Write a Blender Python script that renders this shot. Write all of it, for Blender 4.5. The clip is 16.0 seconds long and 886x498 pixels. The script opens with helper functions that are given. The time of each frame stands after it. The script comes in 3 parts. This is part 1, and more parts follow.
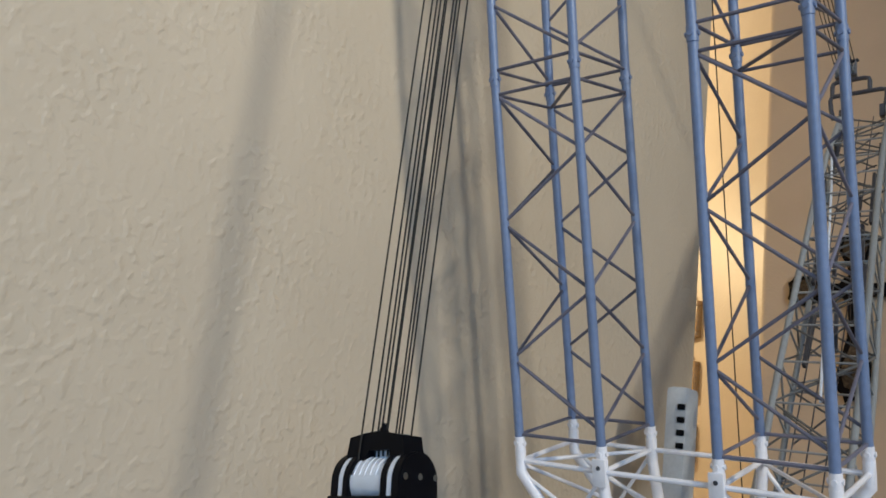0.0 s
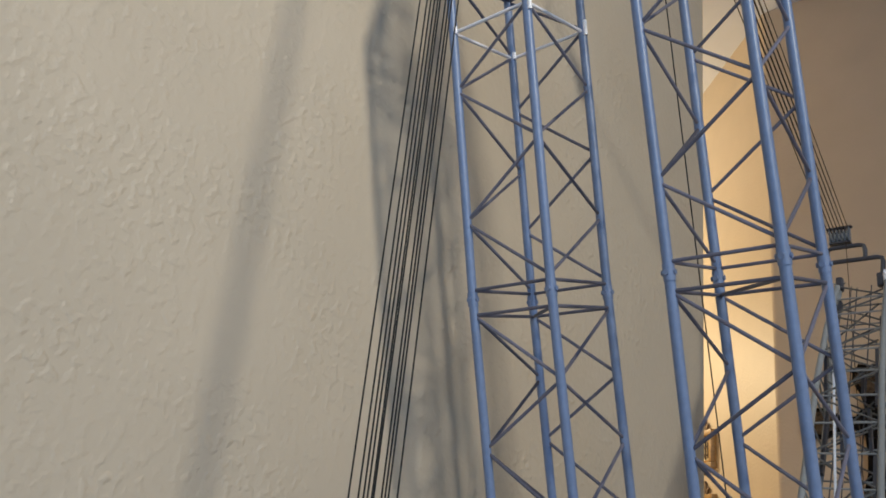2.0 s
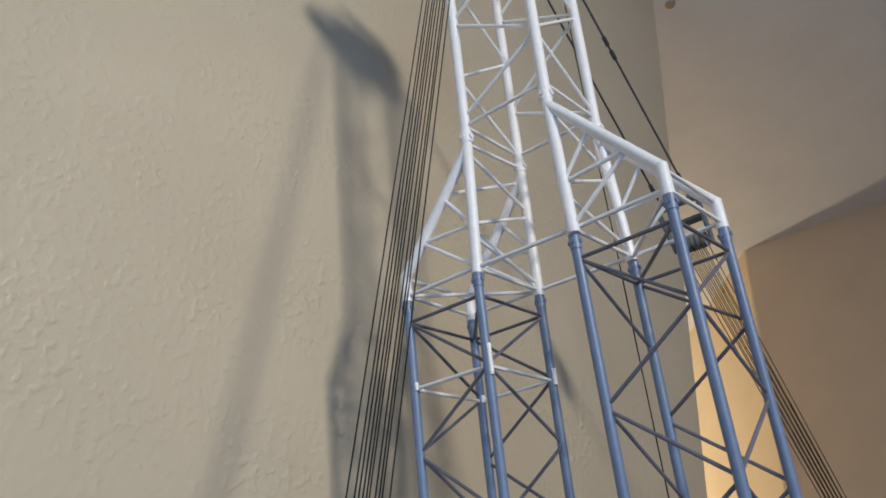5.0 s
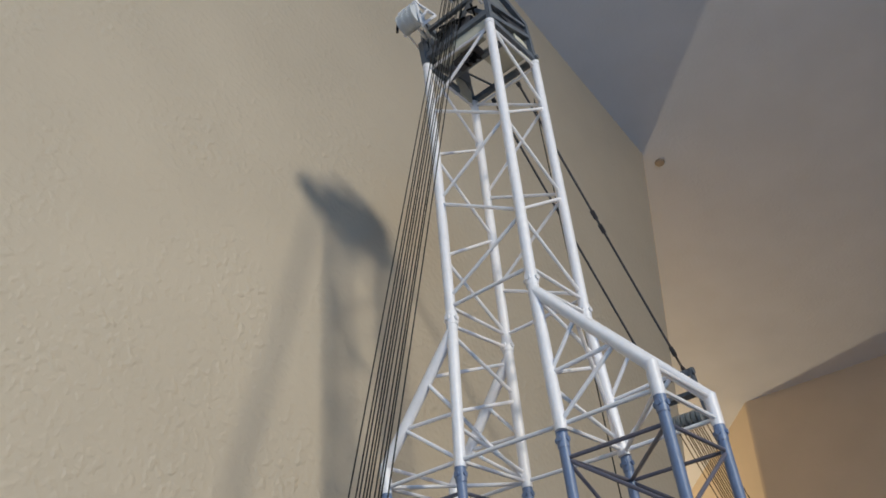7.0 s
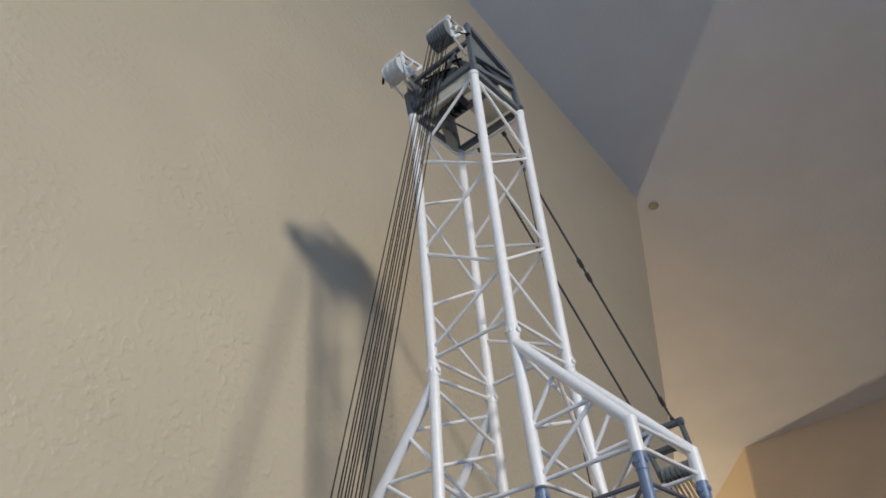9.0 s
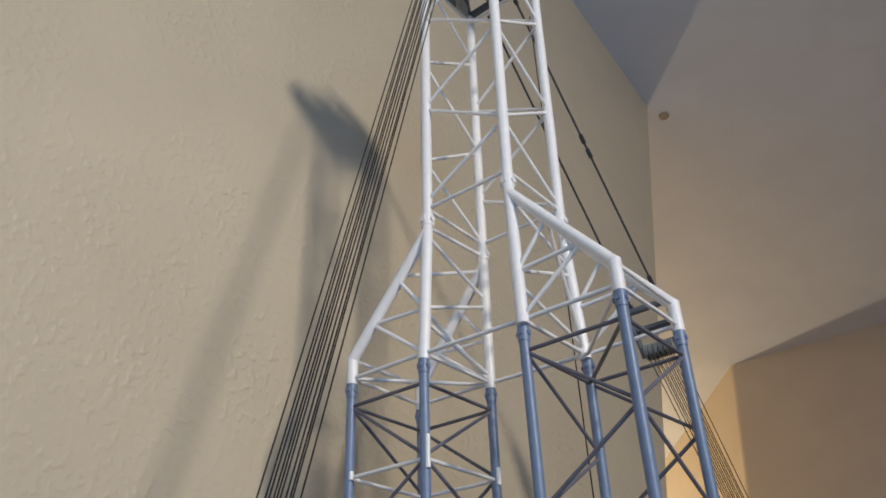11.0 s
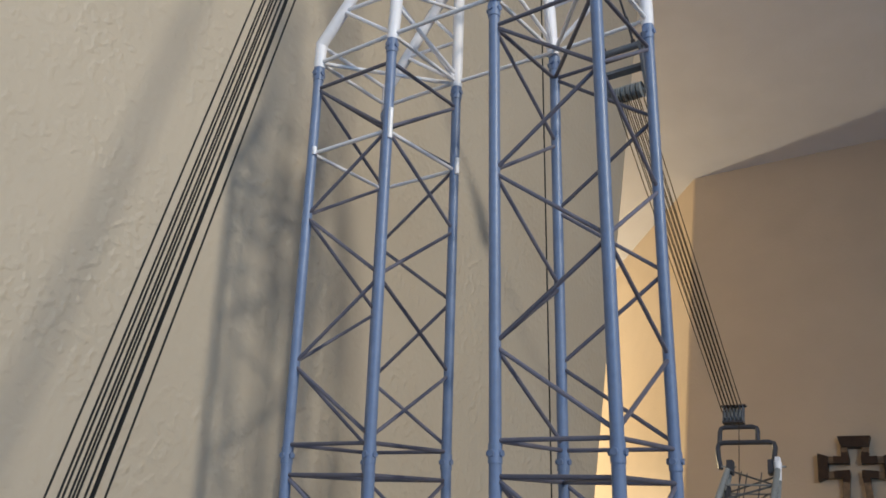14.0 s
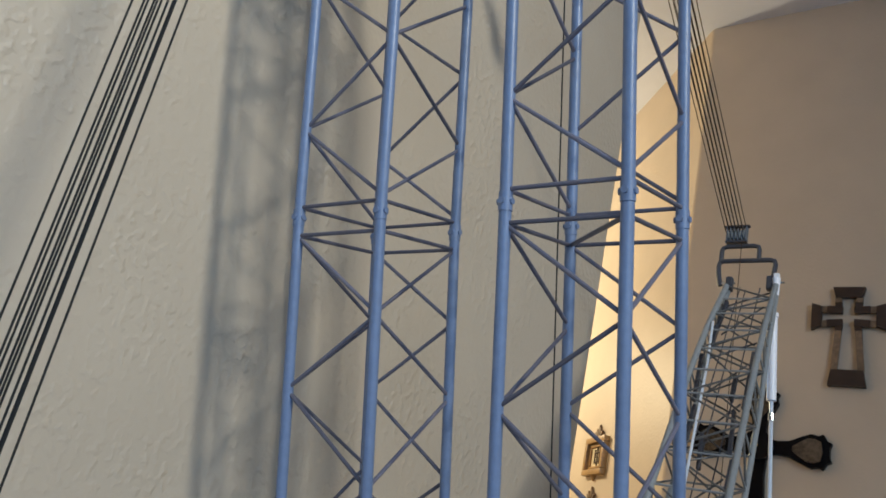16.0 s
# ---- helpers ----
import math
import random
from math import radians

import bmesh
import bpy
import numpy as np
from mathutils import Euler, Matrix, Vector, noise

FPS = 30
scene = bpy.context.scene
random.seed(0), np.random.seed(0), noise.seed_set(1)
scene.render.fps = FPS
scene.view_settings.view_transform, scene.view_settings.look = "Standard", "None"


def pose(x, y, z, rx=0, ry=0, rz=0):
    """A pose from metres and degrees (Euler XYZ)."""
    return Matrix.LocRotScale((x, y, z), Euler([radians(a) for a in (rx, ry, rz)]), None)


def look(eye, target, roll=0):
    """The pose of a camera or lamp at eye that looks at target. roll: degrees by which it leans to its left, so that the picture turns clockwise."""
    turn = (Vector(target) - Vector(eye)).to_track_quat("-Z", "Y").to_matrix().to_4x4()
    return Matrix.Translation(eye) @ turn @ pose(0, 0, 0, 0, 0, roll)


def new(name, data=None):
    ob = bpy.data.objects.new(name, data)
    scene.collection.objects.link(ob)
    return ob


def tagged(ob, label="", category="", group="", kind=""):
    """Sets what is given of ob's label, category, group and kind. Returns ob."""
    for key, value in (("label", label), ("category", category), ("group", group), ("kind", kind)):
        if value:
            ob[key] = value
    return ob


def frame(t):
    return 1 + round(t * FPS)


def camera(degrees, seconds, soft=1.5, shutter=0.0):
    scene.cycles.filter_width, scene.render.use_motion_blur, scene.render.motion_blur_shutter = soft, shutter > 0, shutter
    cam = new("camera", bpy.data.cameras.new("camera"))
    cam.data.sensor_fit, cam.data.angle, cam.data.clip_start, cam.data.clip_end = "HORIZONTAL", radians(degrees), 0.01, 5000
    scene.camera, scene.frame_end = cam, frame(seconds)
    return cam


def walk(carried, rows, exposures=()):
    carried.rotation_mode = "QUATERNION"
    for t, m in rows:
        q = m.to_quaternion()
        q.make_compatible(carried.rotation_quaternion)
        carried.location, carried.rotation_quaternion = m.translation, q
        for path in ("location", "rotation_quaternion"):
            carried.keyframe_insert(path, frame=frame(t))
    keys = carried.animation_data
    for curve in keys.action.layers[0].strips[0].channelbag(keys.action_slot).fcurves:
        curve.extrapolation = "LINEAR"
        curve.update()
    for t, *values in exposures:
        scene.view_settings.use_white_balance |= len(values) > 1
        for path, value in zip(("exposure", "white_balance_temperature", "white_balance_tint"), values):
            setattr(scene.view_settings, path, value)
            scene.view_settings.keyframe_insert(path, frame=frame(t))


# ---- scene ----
# ---- the camera and its walk ----
cam = camera(58.72, 16.0, soft=1.7, shutter=0.0)
ROWS = [
    (0.0, 0.3229, -0.3957, 0.853, 103.48, -7.28, 39.85),
    (0.5, 0.3288, -0.396, 0.8694, 106.02, -7.1, 40.26),
    (1.0, 0.3322, -0.3961, 0.8871, 107.94, -6.74, 40.27),
    (1.5, 0.3338, -0.3954, 0.9144, 109.38, -6.72, 40.87),
    (2.0, 0.3369, -0.3933, 0.9401, 110.72, -6.5, 40.91),
    (2.5, 0.3407, -0.3913, 0.9691, 112.77, -5.77, 40.86),
    (3.0, 0.3406, -0.3891, 0.9921, 115.53, -5.38, 40.81),
    (3.5, 0.3404, -0.3904, 1.009, 118.2, -4.37, 39.94),
    (4.0, 0.3453, -0.3927, 1.0263, 120.24, -4.31, 40.85),
    (4.5, 0.352, -0.3951, 1.0407, 123.84, -4.33, 40.95),
    (5.0, 0.3564, -0.3929, 1.0516, 125.8, -5.02, 41.75),
    (7.5, 0.3728, -0.3952, 1.0934, 138.28, -5.44, 40.98),
    (8.0, 0.379, -0.3951, 1.0961, 139.82, -5.44, 41.09),
    (10.5, 0.377, -0.3715, 1.078, 134.41, -6.95, 40.31),
    (11.0, 0.3675, -0.3617, 1.0597, 132.93, -8.28, 38.77),
    (11.5, 0.3643, -0.3507, 1.0471, 131.54, -8.85, 36.96),
    (12.0, 0.3581, -0.3421, 1.0359, 129.37, -9.5, 35.79),
    (12.5, 0.3526, -0.3343, 1.0246, 126.9, -10.02, 35.58),
    (13.0, 0.3519, -0.3271, 1.013, 124.73, -10.56, 34.99),
    (13.5, 0.3533, -0.3208, 1.0006, 122.69, -10.62, 34.52),
    (14.0, 0.3538, -0.3158, 0.9874, 120.68, -10.71, 34.35),
    (14.5, 0.3533, -0.3095, 0.9734, 118.38, -11.43, 34.66),
    (15.0, 0.3502, -0.3025, 0.9619, 116.03, -11.91, 33.66),
    (15.5, 0.3473, -0.298, 0.9514, 113.95, -11.97, 33.84),
    (16.0, 0.3443, -0.2897, 0.9355, 111.14, -12.3, 34.02),
]
EXPOSURES = [(0.0, 0.18, 6450, 10), (1.5, 0.06, 6500, 11), (2.5, -0.08, 6330, 10), (5.0, -0.18, 6340, 10), (8.0, -0.23, 6440, 10), (11.0, -0.21, 6590, 11), (12.5, -0.26, 6570, 12), (14.5, -0.01, 6180, 10), (16.0, 0.04, 5930, 8)]
walk(cam, [(t, pose(x, y, z, rx, ry, rz)) for t, x, y, z, rx, ry, rz in ROWS], EXPOSURES)

# ---- light ----
CEIL = 2.550         # ceiling height
Z0 = 1.10            # height of the boom's middle joint
world = bpy.data.worlds.new("world")
scene.world = world
world.use_nodes = True
wn = world.node_tree.nodes
sky = wn.new("ShaderNodeTexSky")
sky.sky_type, sky.sun_disc = "NISHITA", False
sky.sun_elevation, sky.sun_rotation = radians(35), radians(100)
world.node_tree.links.new(sky.outputs[0], wn["Background"].inputs[0])
wn["Background"].inputs[1].default_value = 0.08


def area_lamp(name, m, sx, sy, watts, colour, shape="RECTANGLE"):
    data = bpy.data.lights.new(name, "AREA")
    data.shape, data.size, data.size_y, data.energy, data.color = shape, sx, sy, watts, colour
    ob = new(name, data)
    ob.matrix_world = m
    return ob


# key light from an unseen narrow side window; added blue fill lamp further back
side = area_lamp("side_window_light", look((2.36, -0.92, 2.05), (-0.1, -0.12, 1.36)), 0.23, 0.23, 7.6, (0.975, 0.905, 0.73))
side.data.spread = radians(76)
area_lamp("blue_fill_light", look((2.38, -2.0, 1.25), (0, -2.0, 1.25)), 1.2, 1.2, 29.0, (0.30, 0.59, 1.0))
# the bulb of the lamp in the hall
bulb = bpy.data.lights.new("hall_bulb_light", "POINT")
bulb.energy, bulb.color, bulb.shadow_soft_size = 47, (1.0, 0.785, 0.46), 0.035
bulb_ob = new("hall_bulb_light", bulb)
bulb_ob.location = (-1.62, 1.91, 1.74)


# ---- materials ----
def material(name, colour, rough=0.5, metal=0.0, spread=0.12, grain=60.0, bump=0.0, bump_scale=200.0, spec=0.5, coat=0.0, jitter=0.0):
    """A surface with tone that varies at two scales and a fine relief; coordinates are metres in the object's own frame."""
    mat = bpy.data.materials.new(name)
    mat.use_nodes = True
    nt = mat.node_tree
    n, l = nt.nodes, nt.links
    b = n["Principled BSDF"]
    b.inputs["Roughness"].default_value, b.inputs["Metallic"].default_value = rough, metal
    b.inputs["Specular IOR Level"].default_value = spec
    b.inputs["Coat Weight"].default_value = coat
    co = n.new("ShaderNodeTexCoord")
    big, fine = n.new("ShaderNodeTexNoise"), n.new("ShaderNodeTexNoise")
    big.inputs["Scale"].default_value, fine.inputs["Scale"].default_value = grain / 12, grain
    big.inputs["Detail"].default_value, fine.inputs["Detail"].default_value = 3, 5
    for t in (big, fine):
        l.new(co.outputs["Object"], t.inputs["Vector"])
    add = n.new("ShaderNodeMath")
    add.operation = "ADD"
    l.new(big.outputs["Fac"], add.inputs[0])
    l.new(fine.outputs["Fac"], add.inputs[1])
    ramp = n.new("ShaderNodeMapRange")
    ramp.inputs["From Min"].default_value, ramp.inputs["From Max"].default_value = 0.7, 1.3
    ramp.inputs["To Min"].default_value, ramp.inputs["To Max"].default_value = 1 - spread, 1 + spread
    l.new(add.outputs[0], ramp.inputs["Value"])
    last = ramp.outputs[0]
    if jitter:
        info, jr, mul = n.new("ShaderNodeObjectInfo"), n.new("ShaderNodeMapRange"), n.new("ShaderNodeMath")
        jr.inputs["To Min"].default_value, jr.inputs["To Max"].default_value = 1 - jitter, 1 + jitter
        mul.operation = "MULTIPLY"
        l.new(info.outputs["Random"], jr.inputs["Value"])
        l.new(jr.outputs[0], mul.inputs[0])
        l.new(last, mul.inputs[1])
        last = mul.outputs[0]
    mix = n.new("ShaderNodeVectorMath")
    mix.operation = "SCALE"
    mix.inputs[0].default_value = colour
    l.new(last, mix.inputs["Scale"])
    l.new(mix.outputs[0], b.inputs["Base Color"])
    if bump:
        tex, bp = n.new("ShaderNodeTexNoise"), n.new("ShaderNodeBump")
        tex.inputs["Scale"].default_value, tex.inputs["Detail"].default_value = bump_scale, 3
        l.new(co.outputs["Object"], tex.inputs["Vector"])
        bp.inputs["Distance"].default_value, bp.inputs["Strength"].default_value = bump, 1.0
        l.new(tex.outputs["Fac"], bp.inputs["Height"])
        l.new(bp.outputs[0], b.inputs["Normal"])
    return mat


def plaster(name, colour, rough=0.42, relief=0.0008):
    """Painted knock-down plaster: flat islands a few millimetres across with rounded rims over a smooth coat."""
    mat = material(name, colour, rough=rough, spread=0.05, grain=9.0, spec=0.3)
    nt = mat.node_tree
    n, l = nt.nodes, nt.links
    co = n.new("ShaderNodeTexCoord")
    warp, isle, fine = n.new("ShaderNodeTexNoise"), n.new("ShaderNodeTexNoise"), n.new("ShaderNodeTexNoise")
    warp.inputs["Scale"].default_value, isle.inputs["Scale"].default_value, fine.inputs["Scale"].default_value = 14, 140, 420
    isle.inputs["Detail"].default_value, isle.inputs["Roughness"].default_value, isle.inputs["Distortion"].default_value = 2.0, 0.35, 0.0
    for t in (warp, isle, fine):
        l.new(co.outputs["Object"], t.inputs["Vector"])
    step = n.new("ShaderNodeMapRange")
    step.interpolation_type = "SMOOTHSTEP"
    step.inputs["From Min"].default_value, step.inputs["From Max"].default_value = 0.40, 0.78
    l.new(isle.outputs["Fac"], step.inputs["Value"])
    gate = n.new("ShaderNodeMath")
    gate.operation = "MULTIPLY"
    l.new(step.outputs[0], gate.inputs[0])
    patch = n.new("ShaderNodeMapRange")
    patch.inputs["From Min"].default_value, patch.inputs["From Max"].default_value = 0.36, 0.62
    patch.inputs["To Min"].default_value, patch.inputs["To Max"].default_value = 0.4, 1.0
    l.new(warp.outputs["Fac"], patch.inputs["Value"])
    l.new(patch.outputs[0], gate.inputs[1])
    tiny = n.new("ShaderNodeMath")
    tiny.operation = "MULTIPLY_ADD"
    tiny.inputs[1].default_value = 0.05
    l.new(fine.outputs["Fac"], tiny.inputs[0])
    l.new(gate.outputs[0], tiny.inputs[2])
    bp = n.new("ShaderNodeBump")
    bp.inputs["Distance"].default_value, bp.inputs["Strength"].default_value = relief, 1.0
    l.new(tiny.outputs[0], bp.inputs["Height"])
    l.new(bp.outputs[0], n["Principled BSDF"].inputs["Normal"])
    return mat


PLASTER = plaster("beige_plaster", (0.60, 0.511, 0.404), 0.44, 0.00078)
SMOOTH_PLASTER = plaster("smooth_beige_plaster", (0.60, 0.510, 0.405), 0.5, 0.00028)
# white ceiling; the blue tint of the daylight is put into its colour
CEILING = plaster("ceiling_plaster", (0.665, 0.70, 0.815), 0.85, 0.0003)
BLUE = material("blue_grey_paint", (0.175, 0.235, 0.385), rough=0.38, spread=0.10, grain=240, bump=0.0001, bump_scale=900, jitter=0.05)
# darker copy of BLUE: the braces' shade is put into its colour and jitter
BRACE = material("shaded_blue_grey_paint", (0.134, 0.132, 0.178), rough=0.42, spread=0.12, grain=240, jitter=0.28)
WHITE = material("white_paint", (0.90, 0.885, 0.935), rough=0.36, spread=0.05, grain=240, bump=0.0001, bump_scale=900, jitter=0.03)
CREAM = material("cream_plastic", (0.66, 0.63, 0.53), rough=0.5, spread=0.06, grain=200)
GREY = material("grey_paint", (0.27, 0.28, 0.285), rough=0.42, spread=0.10, grain=240, jitter=0.06)
PALE = material("pale_grey_paint", (0.60, 0.62, 0.65), rough=0.4, spread=0.08, grain=240)
SLATE = material("slate_paint", (0.135, 0.152, 0.185), rough=0.45, spread=0.15, grain=240, jitter=0.05)
DARK = material("dark_grey_paint", (0.055, 0.055, 0.068), rough=0.4, spread=0.15, grain=240, jitter=0.05)
GREY_BRACE = material("dull_grey_paint", (0.115, 0.115, 0.115), rough=0.45, spread=0.15, grain=240, jitter=0.15)
INLAY = material("mottled_bronze", (0.085, 0.068, 0.052), rough=0.4, metal=0.4, spread=0.75, grain=160, bump=0.0012, bump_scale=150)
SLATE_PANEL = material("slate_grey_panel", (0.20, 0.215, 0.235), rough=0.5, spread=0.1, grain=200)
BLACK = material("black_metal", (0.0035, 0.0038, 0.006), rough=0.42, spread=0.2, grain=200, spec=0.1)
STEEL = material("bright_steel", (0.55, 0.57, 0.6), rough=0.22, metal=1.0, spread=0.08, grain=300)
# pale blue base holds the window's sheen on the drum and steel rods
SILVER = material("silver_with_sheen", (0.78, 0.83, 0.92), rough=0.28, metal=0.25, spread=0.06, grain=300)
ROPE = material("black_cord", (0.012, 0.011, 0.010), rough=0.75, spread=0.3, grain=1500, bump=0.0002, bump_scale=2500)
BROWN_ROPE = material("brown_cord", (0.045, 0.026, 0.014), rough=0.75, spread=0.3, grain=1500)
DARK_WOOD = material("dark_wood", (0.035, 0.018, 0.012), rough=0.5, spread=0.35, grain=90, bump=0.0006, bump_scale=160)
RUST = material("rubbed_bronze", (0.20, 0.145, 0.10), rough=0.5, metal=0.35, spread=0.4, grain=120, bump=0.0006, bump_scale=220)
GILT = material("gilt_wood", (0.36, 0.215, 0.075), rough=0.4, spread=0.3, grain=150, bump=0.0008, bump_scale=200)
PAPER = material("aged_paper", (0.62, 0.53, 0.36), rough=0.8, spread=0.12, grain=120)
INK = material("brown_ink", (0.05, 0.03, 0.02), rough=0.8, spread=0.2)
TAN = material("tan_cover", (0.36, 0.30, 0.25), rough=0.5, spread=0.15)
WOOD = material("table_wood", (0.19, 0.11, 0.06), rough=0.42, spread=0.3, grain=30)
CARPET = material("carpet", (0.48, 0.44, 0.38), rough=0.95, spread=0.2, grain=220, bump=0.003, bump_scale=400)
BRASS = material("brass", (0.55, 0.38, 0.14), rough=0.3, metal=1.0, spread=0.1)


# ---- mesh helpers ----
def tube(bm, a, b, r, seg=12, r2=None):
    """A closed round bar from a to b."""
    a, b = Vector(a), Vector(b)
    m = Matrix.Translation((a + b) / 2) @ (b - a).to_track_quat("Z", "Y").to_matrix().to_4x4()
    bmesh.ops.create_cone(bm, cap_ends=True, segments=seg, radius1=r, radius2=r if r2 is None else r2, depth=(b - a).length, matrix=m)


def sweep(bm, pts, r, seg=10):
    """One bent bar through the points."""
    pts = [Vector(p) for p in pts]
    rings = []
    for i, p in enumerate(pts):
        d = (pts[min(i + 1, len(pts) - 1)] - pts[max(i - 1, 0)]).normalized()
        q = d.to_track_quat("Z", "Y")
        rings.append([bm.verts.new(p + q @ Vector((r * math.cos(a), r * math.sin(a), 0))) for a in [2 * math.pi * k / seg for k in range(seg)]])
    for lo, hi in zip(rings, rings[1:]):
        best = min(range(seg), key=lambda s: sum((hi[(k + s) % seg].co - lo[k].co).length for k in range(seg)))
        hi[:] = hi[best:] + hi[:best]
        for k in range(seg):
            bm.faces.new((lo[k], lo[(k + 1) % seg], hi[(k + 1) % seg], hi[k]))
    bm.faces.new(rings[0][::-1])
    bm.faces.new(rings[-1])
    bmesh.ops.recalc_face_normals(bm, faces=bm.faces)


def box(bm, centre, size, turn=None, bevel=0.0):
    m = Matrix.Translation(centre) @ (turn.to_4x4() if turn else Matrix()) @ Matrix.Diagonal((*size, 1))
    made = bmesh.ops.create_cube(bm, size=1, matrix=m)
    if bevel:
        edges = list({e for v in made["verts"] for e in v.link_edges})
        bmesh.ops.bevel(bm, geom=edges, offset=bevel, segments=2, affect="EDGES", profile=0.6)


def bar(bm, a, b, wide, deep, side=(0, 1, 0)):
    """A flat bar from a to b, its width along side."""
    a, b = Vector(a), Vector(b)
    z = (b - a).normalized()
    x = Vector(side) - z * z.dot(Vector(side))
    x.normalize()
    turn = Matrix((x, z.cross(x), z)).transposed()
    box(bm, (a + b) / 2, (wide, deep, (b - a).length), turn)


def prism(bm, outline, axis, at, thick):
    """A plate: a closed outline in the plane across axis (0, 1 or 2) at that coordinate, thick metres deep."""
    def put(p, d):
        q = list(p)
        q.insert(axis, d)
        return bm.verts.new(q)
    lo, hi = [put(p, at - thick / 2) for p in outline], [put(p, at + thick / 2) for p in outline]
    k = len(outline)
    bm.faces.new(lo[::-1])
    bm.faces.new(hi)
    for i in range(k):
        bm.faces.new((lo[i], lo[(i + 1) % k], hi[(i + 1) % k], hi[i]))
    bmesh.ops.recalc_face_normals(bm, faces=bm.faces)


def part(name, bm, mat, parent=None, label="", smooth=True):
    """Links a bmesh as one mesh object under a thing or a part."""
    me = bpy.data.meshes.new(name)
    bm.to_mesh(me)
    bm.free()
    me.materials.append(mat)
    if smooth:
        for p in me.polygons:
            p.use_smooth = True
        me.set_sharp_from_angle(angle=radians(35))
    ob = new(name, me)
    if parent is not None:
        ob.parent = parent
    if label:
        ob["label"] = label
    return ob


def one(name, mat, parent, make, *args, label="", smooth=True, **kw):
    bm = bmesh.new()
    make(bm, *args, **kw)
    return part(name, bm, mat, parent, label, smooth)


def structure(name, mat, label, boxes, category="wall"):
    """A piece of the room's shell from boxes given by two corners."""
    bm = bmesh.new()
    for lo, hi in boxes:
        lo, hi = Vector(lo), Vector(hi)
        box(bm, (lo + hi) / 2, hi - lo)
    ob = part(name, bm, mat, None, label, smooth=False)
    return tagged(ob, label, category, kind="structure")


# ---- the room ----
WX, WY = -0.1145, 0.641           # the face and the end of the wall beside the crane
FX, FY = -0.360, 1.6186           # the outer corner of the wall that carries the crosses
structure("floor", CARPET, "beige carpeted floor of the living room", [((-3.0, -3.2, -0.1), (2.6, 3.4, 0.0))], "floor")
structure("ceiling", CEILING, "flat off-white textured ceiling", [((-3.0, -3.2, CEIL), (2.6, 3.4, CEIL + 0.1))], "ceiling")


def near_wall():
    """The wall beside the crane with its rounded end."""
    bm = bmesh.new()
    r, pts = 0.012, [(WX, -3.0)]
    for k in range(7):
        a = radians(15 * k)
        pts.append((WX - r + r * math.cos(a), WY - r + r * math.sin(a)))
    pts += [(-2.9, WY), (-2.9, WY - 0.12), (WX - 0.14, WY - 0.12), (WX - 0.14, -3.0)]
    prism(bm, pts, 2, CEIL / 2, CEIL)
    ob = part("wall_west", bm, PLASTER, None, "beige knock-down plaster wall with rounded corner", smooth=True)
    tagged(ob, "beige knock-down plaster wall with rounded corner", "wall", kind="structure")


near_wall()


def far_wall():
    """The wall with the crosses and the slanting hall wall, meeting at an outer corner."""
    bm = bmesh.new()
    r = 0.008
    pts = [(2.4, FY), (FX + r, FY), (FX + r * 0.3, FY + r * 0.12), (FX - r * 0.5, FY + r * 0.5), (-1.75, FY + 1.355), (-1.75, FY + 1.55), (2.4, FY + 1.55)]
    prism(bm, pts, 2, CEIL / 2, CEIL)
    ob = part("wall_north", bm, SMOOTH_PLASTER, None, "", smooth=False)
    tagged(ob, "beige plaster wall with a slanted hall corner", "wall", kind="structure")


far_wall()
structure("wall_hall", SMOOTH_PLASTER, "beige plaster end wall of the hall", [((-3.0, WY, 0), (-2.9, 3.3, CEIL)), ((-2.9, 3.16, 0), (-1.75, 3.3, CEIL))])
# the east wall is unseen; its two openings are made to fit the lamps
structure("wall_east", PLASTER, "unseen beige plaster wall with openings made for the key and fill lamps", [
    ((2.4, -3.0, 0), (2.55, -2.62, CEIL)), ((2.4, -1.38, 0), (2.55, -1.14, CEIL)), ((2.4, -0.72, 0), (2.55, 3.2, CEIL)),
    ((2.4, -1.14, 0), (2.55, -0.72, 1.85)), ((2.4, -1.14, 2.40), (2.55, -0.72, CEIL)),
    ((2.4, -2.62, 0), (2.55, -1.38, 0.63)), ((2.4, -2.62, 1.87), (2.55, -1.38, CEIL))])
structure("wall_south", PLASTER, "plain beige plaster wall", [((WX - 0.14, -3.15, 0), (2.55, -3.0, CEIL))])

# ---- the model crane ----
BOOM = pose(0, 0, Z0, 15.5, 0, 0)
W, G, D = 0.0638, 0.0761, 0.0711      # width of a leg, gap between the legs, depth
CX, CY = 0.1026, 0.0339
R_CHORD, R_BRACE, R_WHITE, R_WBRACE = 0.0032, 0.00118, 0.0039, 0.0014
crane = new("model_crane")
crane.matrix_world = Matrix.Translation((CX, 0, Z0))
tagged(crane, "scale model lattice crane with blue-grey twin boom and white head", "model crane")
CRANE_INV = crane.matrix_world.inverted()
TO_CRANE = CRANE_INV @ BOOM


LEVELS = (-0.2543, 0.0, 0.2490, 0.3606, 0.6129)


def bp(x, y, z):
    """A place of the boom's own frame, in the crane's frame; the boom stands a trace out of square."""
    dx = np.interp(z, LEVELS, (0.0012, 0.0, 0.0035, 0.0005, 0.0024))
    dy = np.interp(z, LEVELS, (0.0065, 0.0, -0.0052, -0.0022, -0.0023))
    return TO_CRANE @ Vector((x + dx, y + dy, z))


def leg(k, q, z):
    """Chord k (1 to 4 across the twin boom), front (q=0) or back (q=1), at z along the boom."""
    x = {1: -W - G / 2, 2: -G / 2, 3: G / 2, 4: W + G / 2}[k]
    y = (q - 0.5) * D
